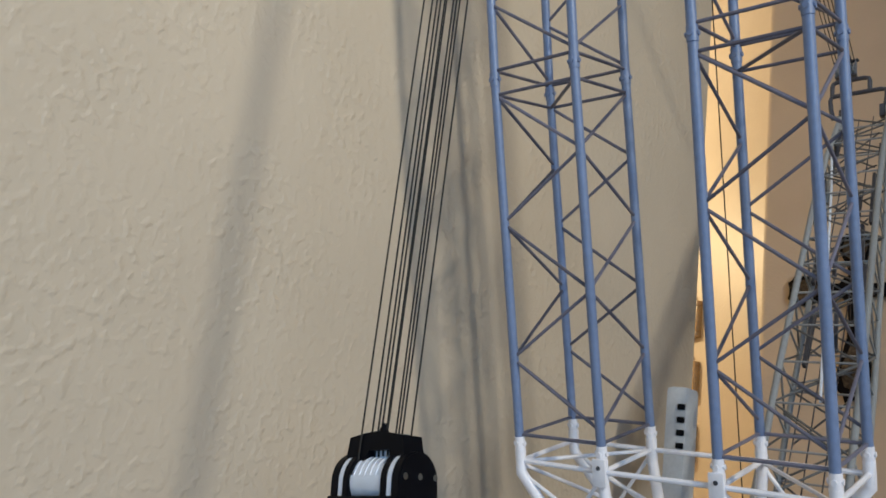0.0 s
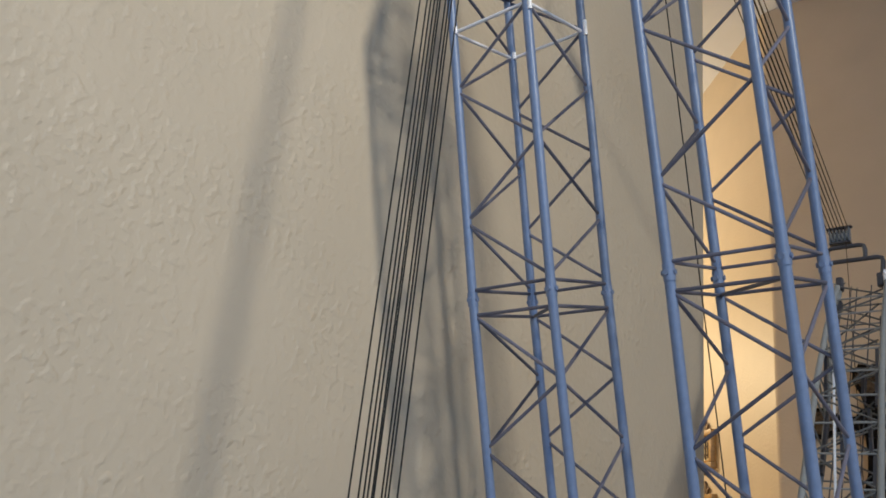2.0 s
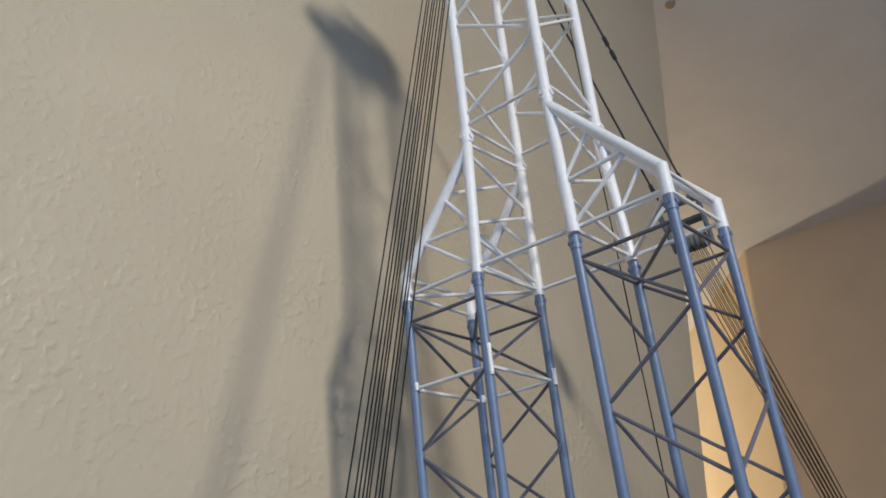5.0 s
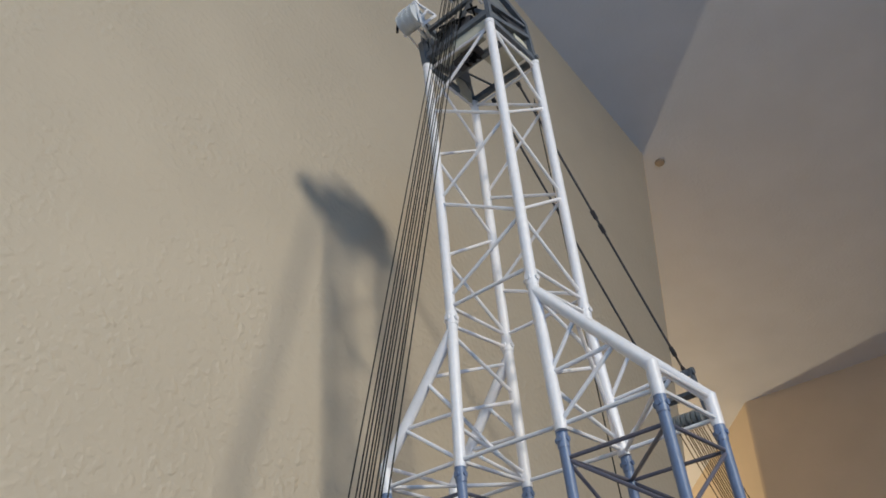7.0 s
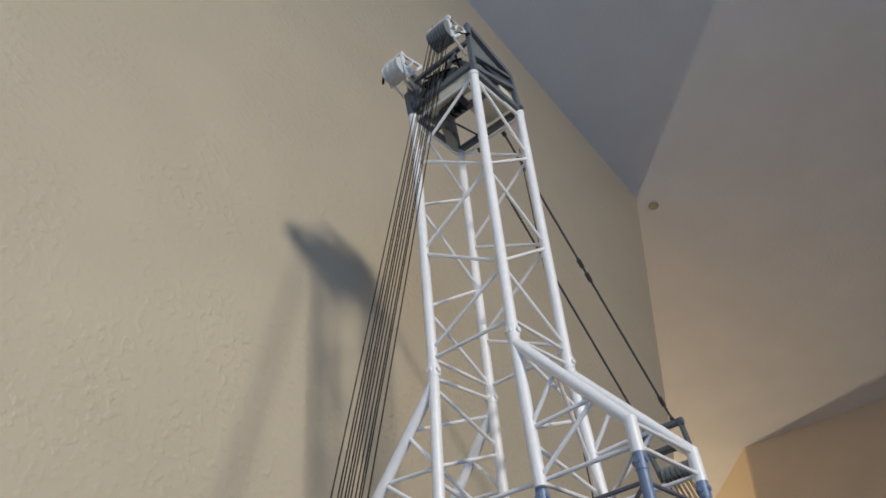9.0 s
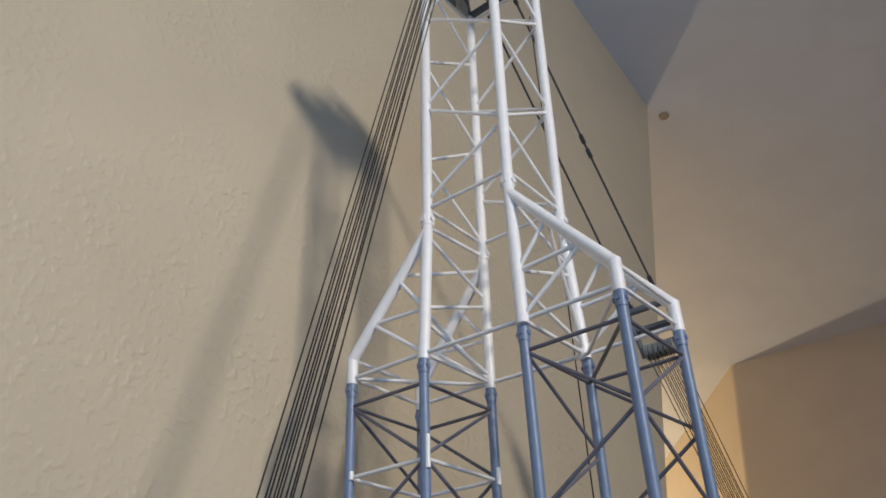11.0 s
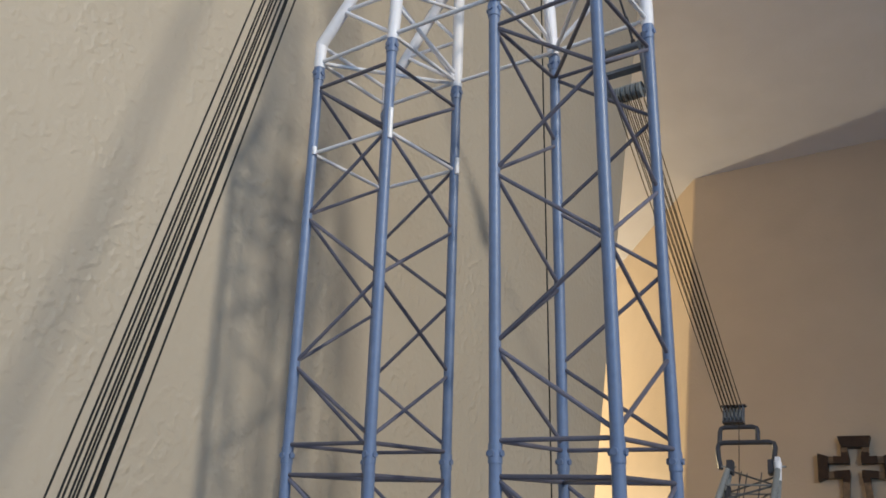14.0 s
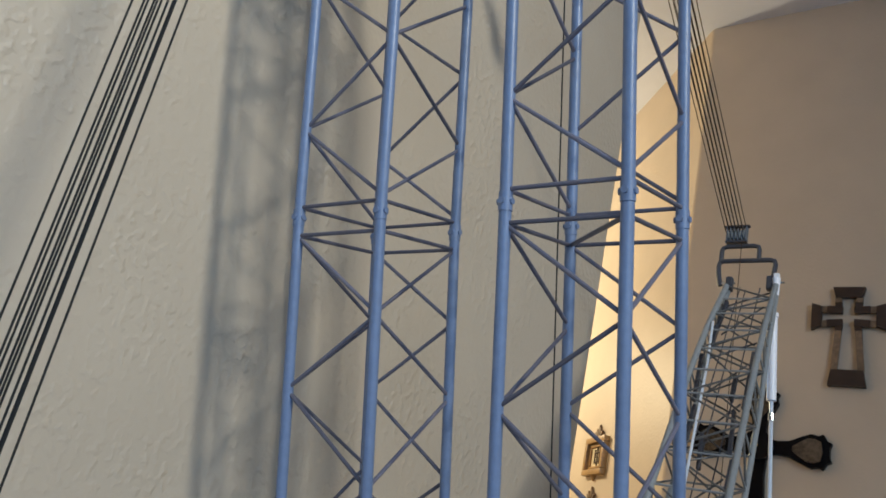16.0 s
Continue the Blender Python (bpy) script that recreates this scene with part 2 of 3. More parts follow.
    if k > 2:
        # the second leg stands a trace aside of the first one's line
        mid, turn = (W + G) / 2, np.interp(z, LEVELS[:3], (-0.0098, -0.0003, -0.0171))
        x, y = (x + np.interp(z, LEVELS[:3], (-0.0010, 0.0021, -0.0013)) - y * turn,
                y + np.interp(z, LEVELS[:3], (0.0033, 0.0028, 0.0021)) + (x - mid) * turn)
    return bp(CX + x, CY + y, z)


def mast(k, q, z):
    """Chord of the white single boom: it tapers from the twin boom's inner chords."""
    x = (-0.5 if k == 2 else 0.5) * np.interp(z, LEVELS[2:4], (G, 0.0695))
    y = (q - 0.5) * np.interp(z, LEVELS[2:4], (D, 0.0648))
    return bp(CX + x, CY + y, z)


def between(a, b, f):
    return a + (b - a) * f


def trim(a, b, r):
    """The ends of a brace, drawn back to the chords' surfaces."""
    d = (b - a).normalized() * r
    return a + d, b - d


def joint(bm, p, up, r):
    """A fork joint with its cross pin."""
    up = up.normalized()
    tube(bm, p - up * 0.0048, p + up * 0.0048, r * 1.13, 14)
    for k, wide in ((1, 1.45), (0, 1.35)):
        side = TO_CRANE.to_3x3() @ Vector((1 - k, k, 0))
        tube(bm, p - side * r * wide, p + side * r * wide, r * 0.55, 8)


AXIS = TO_CRANE.to_3x3() @ Vector((0, 0, 1))


def leg_section(ks, z0, z1, label):
    """One lattice section of one leg: end frames with forks, four chords and the zigzag braces of its four faces."""
    a, b = ks
    ring = [(a, 0), (b, 0), (b, 1), (a, 1)]
    body = None
    for z in (z0 + 0.0062, z1 - 0.0108):
        bm = bmesh.new()
        for i in range(4):
            tube(bm, leg(*ring[i], z), leg(*ring[(i + 1) % 4], z), R_BRACE * 1.05, 8)
        if body:
            # the diagonal inside the upper end frame
            tube(bm, leg(b, 0, z), leg(a, 1, z), R_BRACE * 1.1, 8)
            part("end_frame", bm, BRACE, body)
        else:
            body = part("boom_section", bm, BRACE, crane, label)
    for k, s in ring:
        one("joint", BLUE, body, joint, leg(k, s, z1), AXIS, R_CHORD)
    for k, s in ring:
        one("chord", BLUE, body, tube, leg(k, s, z0 + 0.0035), leg(k, s, z1 - 0.0035), R_CHORD, 16)
    levels = [z1 - f for f in (0.0112, 0.0565, 0.1010, 0.1490, 0.1955, 0.2405)]
    for i in range(4):
        c0, c1 = ring[i], ring[(i + 1) % 4]
        back = c0[1] == 1 and c1[1] == 1
        even = c0 if c0 in (((a, 1),) if back else ((a, 0), (b, 1))) else c1
        odd = c1 if even is c0 else c0
        for j in range(5):
            p = leg(*(even if j % 2 == 0 else odd), levels[j] - (0.0008 if j else 0))
            q = leg(*(odd if j % 2 == 0 else even), levels[j + 1] + 0.0008)
            one("brace", BRACE, body, tube, *trim(p, q, 0.0025), R_BRACE, 8)
    return body


for ks in ((1, 2), (3, 4)):
    leg_section(ks, 0.0, 0.2490, "blue-grey painted lattice section below the white adapter")
    leg_section(ks, -0.2543, 0.0, "blue-grey painted lattice section above the white base")


def white_bands():
    """Thin white bars round the first leg below its head, with narrow white clips beside the chords."""
    ring, z = [(1, 0), (2, 0), (2, 1), (1, 1)], 0.1912
    band = None
    for i, (k, s) in enumerate(ring):
        p, q = leg(k, s, z), leg(*ring[(i + 1) % 4], z)
        ob = one("marking_bar" if band else "marking_band", WHITE, band or crane, tube, *trim(p, q, 0.002), 0.0013, 8, label="" if band else "white marking bars and clips")
        band = band or ob
        long = {(2, 0): 0.0105, (2, 1): 0.0060}.get((k, s), 0.0028)
        side = TO_CRANE.to_3x3() @ Vector((0.0030, -0.0012, 0))
        one("clip", WHITE, band, tube, leg(k, s, z - long * 0.6) + side, leg(k, s, z + long * 1.3) + side, 0.0016, 10)


white_bands()
ST, S = 0.272, 0.3606       # top of the outer stubs, joint of the single boom


def adapter():
    """The white piece that joins both legs into the single boom."""
    bm = bmesh.new()
    for k in (1, 2, 3):
        tube(bm, leg(k, 0, 0.258), leg(k + 1, 0, 0.258), R_WBRACE, 8)
    body = part("boom_adapter", bm, WHITE, crane, "white painted adapter frame")
    for k in (1, 2, 3):
        one("crossbar", WHITE, body, tube, *trim(leg(k, 1, 0.258), leg(k + 1, 1, 0.258), 0.003), R_WBRACE, 8)
    for k in (1, 2, 3, 4):
        one("crossbar", WHITE, body, tube, *trim(leg(k, 0, 0.258), leg(k, 1, 0.258), 0.003), R_WBRACE, 8)
    for q in (0, 1):
        for k in (2, 3):
            one("chord", WHITE, body, tube, mast(k, q, 0.2535), mast(k, q, S - 0.004), R_WHITE, 16)
        for out, inn in ((1, 2), (4, 3)):
            top, elbow = mast(inn, q, S - 0.009), leg(out, q, ST)
            one("stub", WHITE, body, tube, leg(out, q, 0.2535), leg(out, q, ST + 0.002), R_WHITE, 16)
            one("slanted_chord", WHITE, body, tube, elbow, top, R_WHITE, 16)
            # braces between the slanted chord and the inner chord
            low, high, node = between(elbow, top, 0.27), between(elbow, top, 0.61), mast(inn, q, 0.2905)
            for p, r in ((node, high), (node, low), (mast(inn, q, 0.2585), low)):
                one("brace", WHITE, body, tube, *trim(p, r, 0.003), R_WBRACE, 8)
    for out, inn in ((1, 2), (4, 3)):
        # ties across the depth: between the slanted chords, then between the inner chords
        e0, e1 = leg(out, 0, ST), leg(out, 1, ST)
        t0, t1 = mast(inn, 0, S - 0.009), mast(inn, 1, S - 0.009)
        one("brace", WHITE, body, tube, *trim(e0, e1, 0.003), R_WBRACE, 8)
        one("brace", WHITE, body, tube, *trim(between(e0, t0, 0.65), between(e1, t1, 0.95), 0.003), R_WBRACE, 8)
        one("brace", WHITE, body, tube, *trim(between(e0, t0, 0.61), mast(inn, 1, 0.2585), 0.003), R_WBRACE, 8)
        one("brace", WHITE, body, tube, *trim(leg(out, 0, 0.258), leg(inn, 1, 0.2565), 0.003), R_WBRACE, 8)
        for za, zb in ((0.3555, 0.3595), (0.348, 0.322), (0.291, 0.3165), (0.281, 0.2630)):
            one("brace", WHITE, body, tube, *trim(mast(inn, 0, za), mast(inn, 1, zb), 0.003), R_WBRACE, 8)
    return body


adapter()
H = 0.6129                  # top of the single boom


def single_boom():
    bm = bmesh.new()
    ring = [(2, 0), (3, 0), (3, 1), (2, 1)]
    for i in range(4):
        tube(bm, mast(*ring[i], S + 0.010), mast(*ring[(i + 1) % 4], S + 0.010), R_WBRACE, 8)
    body = part("boom_top_section", bm, WHITE, crane, "white painted single lattice boom")
    for i in range(4):
        one("crossbar", WHITE, body, tube, mast(*ring[i], H - 0.005), mast(*ring[(i + 1) % 4], H - 0.005), R_WBRACE, 8)
    for k, q in ring:
        one("joint", WHITE, body, joint, mast(k, q, S), AXIS, R_WHITE)
        one("cap", WHITE, body, tube, mast(k, q, H - 0.003), mast(k, q, H + 0.001), R_WHITE * 1.1, 14)
    for k, q in ring:
        one("chord", WHITE, body, tube, mast(k, q, S + 0.003), mast(k, q, H), R_WHITE, 16)

    def zigzag(c0, c1, nodes0, nodes1):
        """Braces from chord to chord, up through the nodes."""
        order = sorted([(z, c0) for z in nodes0] + [(z, c1) for z in nodes1])
        for (za, ca), (zb, cb) in zip(order, order[1:]):
            if ca != cb:
                one("brace", WHITE, body, tube, *trim(mast(*ca, za + 0.002), mast(*cb, zb - 0.002), 0.003), R_WBRACE, 8)

    zigzag((2, 0), (3, 0), (0.376, 0.464, 0.562), (0.416, 0.508, 0.614))
    zigzag((3, 0), (3, 1), (0.416, 0.508, 0.614), (0.373, 0.464, 0.560))
    zigzag((3, 1), (2, 1), (0.373, 0.464, 0.560), (0.412, 0.504, 0.614))
    zigzag((2, 1), (2, 0), (0.370, 0.460, 0.558), (0.412, 0.510, 0.614))
    return body


single_boom()


def wp(x, y, z):
    """A place given from the boom's middle joint, upright, in the crane's frame."""
    return CRANE_INV @ Vector((x, y, z + Z0))


HX, HY = CX, CY             # boom-frame centre of the head


def hb(x, y, z):
    """A place at the boom's head: x and y from its middle, z from the chords' tops."""
    return bp(HX + x, HY + y, H + z)


def plate(bm, outline, x, thick):
    """A flat plate across the head's width at x, its outline in (y, z) of the head."""
    n = len(outline)
    lo = [bm.verts.new(hb(x - thick / 2, y, z)) for y, z in outline]
    hi = [bm.verts.new(hb(x + thick / 2, y, z)) for y, z in outline]
    bm.faces.new(lo[::-1])
    bm.faces.new(hi)
    for i in range(n):
        bm.faces.new((lo[i], lo[(i + 1) % n], hi[(i + 1) % n], hi[i]))
    bmesh.ops.recalc_face_normals(bm, faces=bm.faces)


def boom_head():
    """The slate steel head frame with cream plates, sheave packs and white brackets on top of the single boom."""
    w, d = 0.0356, 0.032
    corners = [(-w, -d), (w, -d), (w, d), (-w, d)]
    bm = bmesh.new()
    for i in (1, 2, 3):
        bar(bm, hb(*corners[i], 0.003), hb(*corners[(i + 1) % 4], 0.003), 0.0055, 0.004, AXIS)
    body = part("boom_head", bm, SLATE, crane, "slate steel head frame with sheaves")
    for x, high in ((-w, 0.047), (w, 0.066)):
        s = 1 if x > 0 else -1
        one("post", SLATE, body, bar, hb(x, -d, 0.0), hb(x, -d, high), 0.0042, 0.0040, (1, 0, 0))
        one("post", SLATE, body, bar, hb(x, d, 0.0), hb(x, 0.0265, 0.0455), 0.0042, 0.0042, (1, 0, 0))
        one("beam", SLATE, body, bar, hb(x, -0.0285, 0.0625 if x > 0 else 0.0605), hb(x, 0.0265, 0.0445), 0.0045, 0.0055, (1, 0, 0))
        one("beam", SLATE, body, bar, hb(x, -0.030, 0.0255), hb(x, 0.026, 0.0415), 0.0035, 0.0032, (1, 0, 0))
        one("beam", SLATE, body, bar, hb(x, -0.030, 0.0085), hb(x, 0.0285, 0.0290), 0.004, 0.0045, (1, 0, 0))
        # a dark plate stands in for the shaded triangle between the beams
        bm = bmesh.new()
        plate(bm, [(-0.016, 0.0275), (0.0255, 0.0385), (0.0265, 0.030), (0.012, 0.0245)], x - s * 0.0012, 0.0014)
        part("web_plate", bm, DARK, body, smooth=False)
        bm = bmesh.new()
        plate(bm, [(-0.0295, 0.0600 if x > 0 else 0.045), (0.0245, 0.0430), (0.0280, 0.0200), (-0.0295, 0.0080)], x - s * 0.0034, 0.0012)
        part("side_panel", bm, SLATE_PANEL, body, "slate grey side panel", smooth=False)
        bm = bmesh.new()
        plate(bm, [(0.006, 0.0185), (0.020, 0.0185), (0.0285, 0.011), (0.0285, -0.002), (0.012, -0.002)], x - s * 0.0016, 0.0014)
        part("gusset", bm, CREAM, body, "cream gusset plate", smooth=False)
        one("cap_bolt", SLATE, body, tube, hb(x - 0.003, d - 0.001, 0.004), hb(x + 0.0045, d - 0.001, 0.004), 0.0022, 10)
    # front of the frame: deep beam, cream plate below it, post foot plates
    one("crossbeam", SLATE, body, bar, hb(-w, -d, 0.0125), hb(w, -d, 0.0125), 0.0062, 0.0046, AXIS)
    one("crossbeam", SLATE, body, bar, hb(-w, -d, 0.0435), hb(w, -d, 0.0435), 0.0036, 0.0034, AXIS)
    one("crossbeam", SLATE, body, bar, hb(-w, 0.0265, 0.044), hb(w, 0.0265, 0.044), 0.004, 0.0036, AXIS)
    one("crossbeam", SLATE, body, bar, hb(-w, -0.004, 0.0045), hb(w, -0.004, 0.0045), 0.0045, 0.004, AXIS)
    one("diagonal", SLATE, body, bar, hb(-w, d, 0.040), hb(-0.010, d - 0.004, 0.003), 0.0016, 0.0016, (0, 1, 0))
    one("diagonal", SLATE, body, bar, hb(-0.004, -d, 0.0150), hb(0.020, -d, 0.042), 0.003, 0.003, (0, 1, 0))
    one("diagonal", SLATE, body, bar, hb(0.012, -d + 0.004, 0.0405), hb(0.031, -d + 0.004, 0.0165), 0.0042, 0.0042, (0, 1, 0))
    bm = bmesh.new()
    box(bm, hb(0.013, -d + 0.0018, 0.0045), (0.036, 0.0014, 0.0098), TO_CRANE.to_3x3())
    part("front_plate", bm, CREAM, body, "cream front plate", smooth=False)
    bm = bmesh.new()
    plate(bm, [(-d + 0.006, 0.048), (-d - 0.006, 0.028), (-d - 0.0025, 0.001), (-d + 0.006, 0.001)], -w - 0.0005, 0.0050)
    part("foot_plate", bm, SLATE, body, smooth=False)
    for x, y, sx, sy in ((0.018, 0.012, 0.032, 0.034), (-0.006, -0.020, 0.046, 0.016)):
        bm = bmesh.new()
        box(bm, hb(x, y, 0.0088 if sx < 0.04 else 0.0102), (sx, sy, 0.0014), TO_CRANE.to_3x3())
        part("deck_plate", bm, CREAM, body, "cream deck plate", smooth=False)
    # deflection sheaves and rope guides crowding the middle of the frame
    for x, y, z, r, t in ((-0.008, -0.010, 0.006, 0.0075, 0.012), (-0.010, -0.024, 0.022, 0.0085, 0.006), (0.000, -0.026, 0.026, 0.0085, 0.007), (0.010, -0.020, 0.020, 0.0075, 0.006), (-0.020, -0.026, 0.030, 0.007, 0.005)):
        bm = bmesh.new()
        tube(bm, hb(x, y, z), hb(x + t, y, z), r * 0.72, 18)
        for k in (0.0, 0.5, 1.0):
            tube(bm, hb(x + t * k - 0.0006, y, z), hb(x + t * k + 0.0006, y, z), r, 20)
        part("deflection_sheave", bm, BLACK, body, "black deflection sheave")
    for a, b in (((-0.020, -0.034, 0.012), (-0.004, -0.034, 0.032)), ((0.004, -0.034, 0.014), (0.010, -0.034, 0.036)), ((-0.016, -0.034, 0.034), (0.012, -0.034, 0.024)), ((0.016, -0.034, 0.030), (0.026, -0.034, 0.026)), ((0.020, -0.033, 0.036), (0.022, -0.033, 0.019))):
        one("rope_guide", BLACK, body, tube, hb(*a), hb(*b), 0.0011, 7)

    # added dark blocks fill the unclear clutter and thicken the head's cast shadow
    for x, y, z, sx, sy, sz in ((-0.004, -0.012, 0.004, 0.026, 0.012, 0.006), (-0.006, -0.030, 0.027, 0.016, 0.005, 0.016), (0.012, -0.031, 0.021, 0.010, 0.004, 0.010), (-0.022, -0.030, 0.020, 0.012, 0.005, 0.008), (0.020, -0.024, 0.012, 0.014, 0.010, 0.006)):
        bm = bmesh.new()
        box(bm, hb(x, y, z), (sx, sy, sz), TO_CRANE.to_3x3() @ Matrix.Rotation(0.5 * math.sin(90 * x), 3, "Y"), 0.0006)
        part("guide_block", bm, DARK, body, "dark filler block in the head's clutter")

    def pack(x0, wide, y0, z0, mat, n, ends):
        """Sheaves side by side on one axle, carried by an open white bracket."""
        one("axle", STEEL, body, tube, hb(x0 - wide / 2 - 0.002, y0, z0), hb(x0 + wide / 2 + 0.003, y0, z0), 0.0020, 10)
        for i in range(n):
            xs = x0 + (i - (n - 1) / 2) * wide / n
            t = wide / n
            bm = bmesh.new()
            for s in (-1, 1):
                tube(bm, hb(xs + s * t * 0.40 - t * 0.09, y0, z0), hb(xs + s * t * 0.40 + t * 0.09, y0, z0), 0.0098, 24)
            tube(bm, hb(xs - t * 0.4, y0, z0), hb(xs + t * 0.4, y0, z0), 0.0086 if n > 5 else 0.0094, 24)
            part("sheave", bm, mat, body)
        e, far = x0 + wide / 2, hb(x0 - wide / 2 - 0.0005, y0 - 0.004, z0 + 0.0115)
        peak, back, low, foot = (hb(*p) for p in ends)
        for a, b, wd in ((peak, back, 0.0030), (back, low, 0.0024), (peak, low, 0.0036), (low, foot, 0.0026), (between(peak, back, 0.55), between(peak, low, 0.75), 0.0020)):
            one("bracket", WHITE, body, bar, a, b, wd, 0.0018, (0, 1, 0.3), label="white sheave bracket")
        one("guard", WHITE, body, bar, far, peak, 0.0036, 0.0012, (0, 1, 0.5), label="white sheave guard")
        one("guard", WHITE, body, bar, far, hb(x0 - wide / 2 - 0.001, y0 + 0.004, z0 - 0.010), 0.0024, 0.0014, (0, 1, 0.2))
        one("peak_lug", WHITE, body, tube, peak + Vector((-0.002, 0, 0)), peak + Vector((0.002, 0, 0)), 0.0022, 10)

    pack(0.0280, 0.0200, -0.061, 0.0290, SLATE_PANEL, 7, ((0.0375, -0.063, 0.0440), (0.0338, -0.034, 0.0560), (0.0385, -0.060, 0.0200), (0.0300, -0.032, 0.0290)))
    pack(-0.0260, 0.0180, -0.061, 0.0300, PALE, 3, ((-0.0170, -0.063, 0.0440), (-0.0185, -0.034, 0.0530), (-0.0135, -0.060, 0.0150), (-0.0290, -0.032, 0.0335)))
    # struts, the rope's end and the limit switch arm
    one("strut", WHITE, body, bar, hb(-0.0330, -0.065, 0.0240), hb(-0.0400, -0.035, 0.0250), 0.0022, 0.0012, (0, 1, 0))
    one("strut", WHITE, body, bar, hb(-0.024, -0.056, 0.026), hb(-0.034, -0.033, 0.036), 0.005, 0.0016, (0, 1, 0))
    one("rope_end", BLACK, body, tube, hb(-0.0360, -0.0665, 0.0290), hb(-0.0370, -0.0670, 0.0185), 0.0012, 8)
    one("limit_arm", BLACK, body, tube, hb(0.036, -0.064, 0.0270), hb(0.0375, -0.033, 0.0495), 0.0007, 6)
    one("limit_weight", BLACK, body, tube, hb(0.0355, -0.0343, 0.0503), hb(0.0380, -0.0327, 0.0493), 0.0018, 8)


boom_head()

# hoist ropes hang plumb from the main sheaves to the hook block
HOOK = (0.1130, -0.1770, -0.253)
ROPE_TOP = (0.1337, -0.2040, 0.633)
LOW = (-0.5, -0.31, -0.17, -0.12, 0.0, 0.0, 0.2, 0.24, 0.33, 0.5)
for i, f in enumerate(LOW):
    across, spread, aside = Vector((0.0149, 0.0105, 0)), Vector((0.0190, 0.0030, 0)), Vector((-0.0003, 0.0006, 0)) * (1 if i % 2 else -1)
    one("hoist_rope", ROPE, crane, tube, wp(*(Vector(HOOK) + across * f + aside + Vector((0, 0, -0.0095)))), wp(*(Vector(ROPE_TOP) + spread * (i / 9 - 0.5) + aside)), 0.00038, 6)


def hook_block():
    """A black hook block: a pointed top yoke, two rounded cheeks with bright strips, and a silver drum between them."""
    base = new("hook_block")
    turn = Matrix.Rotation(radians(-90), 4, "Z") @ Matrix.Rotation(radians(8), 4, "X") @ Matrix.Scale(1.03, 4)
    base.matrix_world = Matrix.Translation((HOOK[0] - 0.0005, HOOK[1], HOOK[2] + Z0 + 0.0044)) @ turn
    tagged(base, "black hook block with silver drum hanging on hoist ropes", "hook block")
    zc, r = -0.0165, 0.0102

    def cheek_outline(r):
        pts = [(r * math.cos(radians(a)), zc + r * math.sin(radians(a))) for a in range(0, 181, 12)]
        return pts + [(-r * 1.02, zc - 0.010), (-r * 0.8, zc - 0.020), (r * 0.8, zc - 0.020), (r * 1.02, zc - 0.010)]

    for s in (-1, 1):
        for y, t, rr, mat, name in ((0.0148, 0.0040, r, BLACK, "cheek_plate"), (0.0118, 0.0021, r * 0.965, SILVER, "strip"), (0.0092, 0.0033, r, BLACK, "cheek_plate")):
            bm = bmesh.new()
            prism(bm, cheek_outline(rr), 1, s * y, t)
            if mat is BLACK:
                bmesh.ops.bevel(bm, geom=bm.edges[:], offset=0.0005, segments=2, affect="EDGES")
            part(name, bm, mat, base, "bright silver strip" if mat is SILVER else "")
    # top yoke: low gable, tapering down to the cheeks
    bm = bmesh.new()
    prism(bm, [(-0.0128, -0.0010), (-0.006, 0.0002), (0.0, 0.0008), (0.006, 0.0002), (0.0128, -0.0010), (0.0146, -0.0095), (0.0146, -0.0125), (0.0078, -0.0125), (0.0070, -0.0058), (-0.0030, -0.0058), (-0.0078, -0.0125), (-0.0146, -0.0125), (-0.0146, -0.0095)], 0, 0.0, 0.0105)
    part("yoke", bm, BLACK, base, smooth=False)
    one("knob", BLACK, base, tube, (0.001, 0.0, 0.0), (0.001, 0.0, 0.0040), 0.0024, 12, 0.0006)
    one("back_plate", SILVER, base, box, (0.0012, 0.002, -0.0085), (0.0012, 0.0096, 0.0066), label="silver back plate")
    for y in (-0.0010, 0.0012, 0.0034):
        one("rope_fall", ROPE, base, tube, (0.0022, y, -0.0052), (0.0022, y, -0.0112), 0.00038, 6)
    bm = bmesh.new()
    tube(bm, (0, -0.0078, zc), (0, 0.0078, zc), r * 0.86, 40)
    for i in range(6):
        y = -0.0066 + 0.00264 * i
        tube(bm, (0, y - 0.00022, zc), (0, y + 0.00022, zc), r * 0.885, 40)
    part("drum", bm, SILVER, base, "silver drum between the cheeks")
    bm = bmesh.new()
    pts = [(r * 0.93 * math.cos(radians(a)), zc + r * 0.93 * math.sin(radians(a))) for a in range(12, -80, -8)]
    pts += [(r * 0.80 * math.cos(radians(a)), zc + r * 0.80 * math.sin(radians(a))) for a in range(-76, 14, 8)]
    prism(bm, pts, 1, 0.0, 0.0152)
    part("guard", bm, SILVER, base, "smooth silver rope guard")
    for x in (0.0076, 0.0, -0.0080):
        one("bolt", STEEL, base, tube, (x, 0.0166, zc + 0.0015), (x, 0.0173, zc + 0.0015), 0.0012, 10)
    bm = bmesh.new()
    box(bm, (0, 0, zc - 0.0165), (0.015, 0.030, 0.006), bevel=0.001)
    part("bottom_plate", bm, BLACK, base)
    bm = bmesh.new()
    box(bm, (0.0107, 0, zc - 0.0115), (0.0024, 0.0325, 0.0130), bevel=0.0005)
    part("front_plate", bm, BLACK, base)
    one("hook_shank", BLACK, base, tube, (0, 0, -0.035), (0, 0, -0.056), 0.0045, 14)
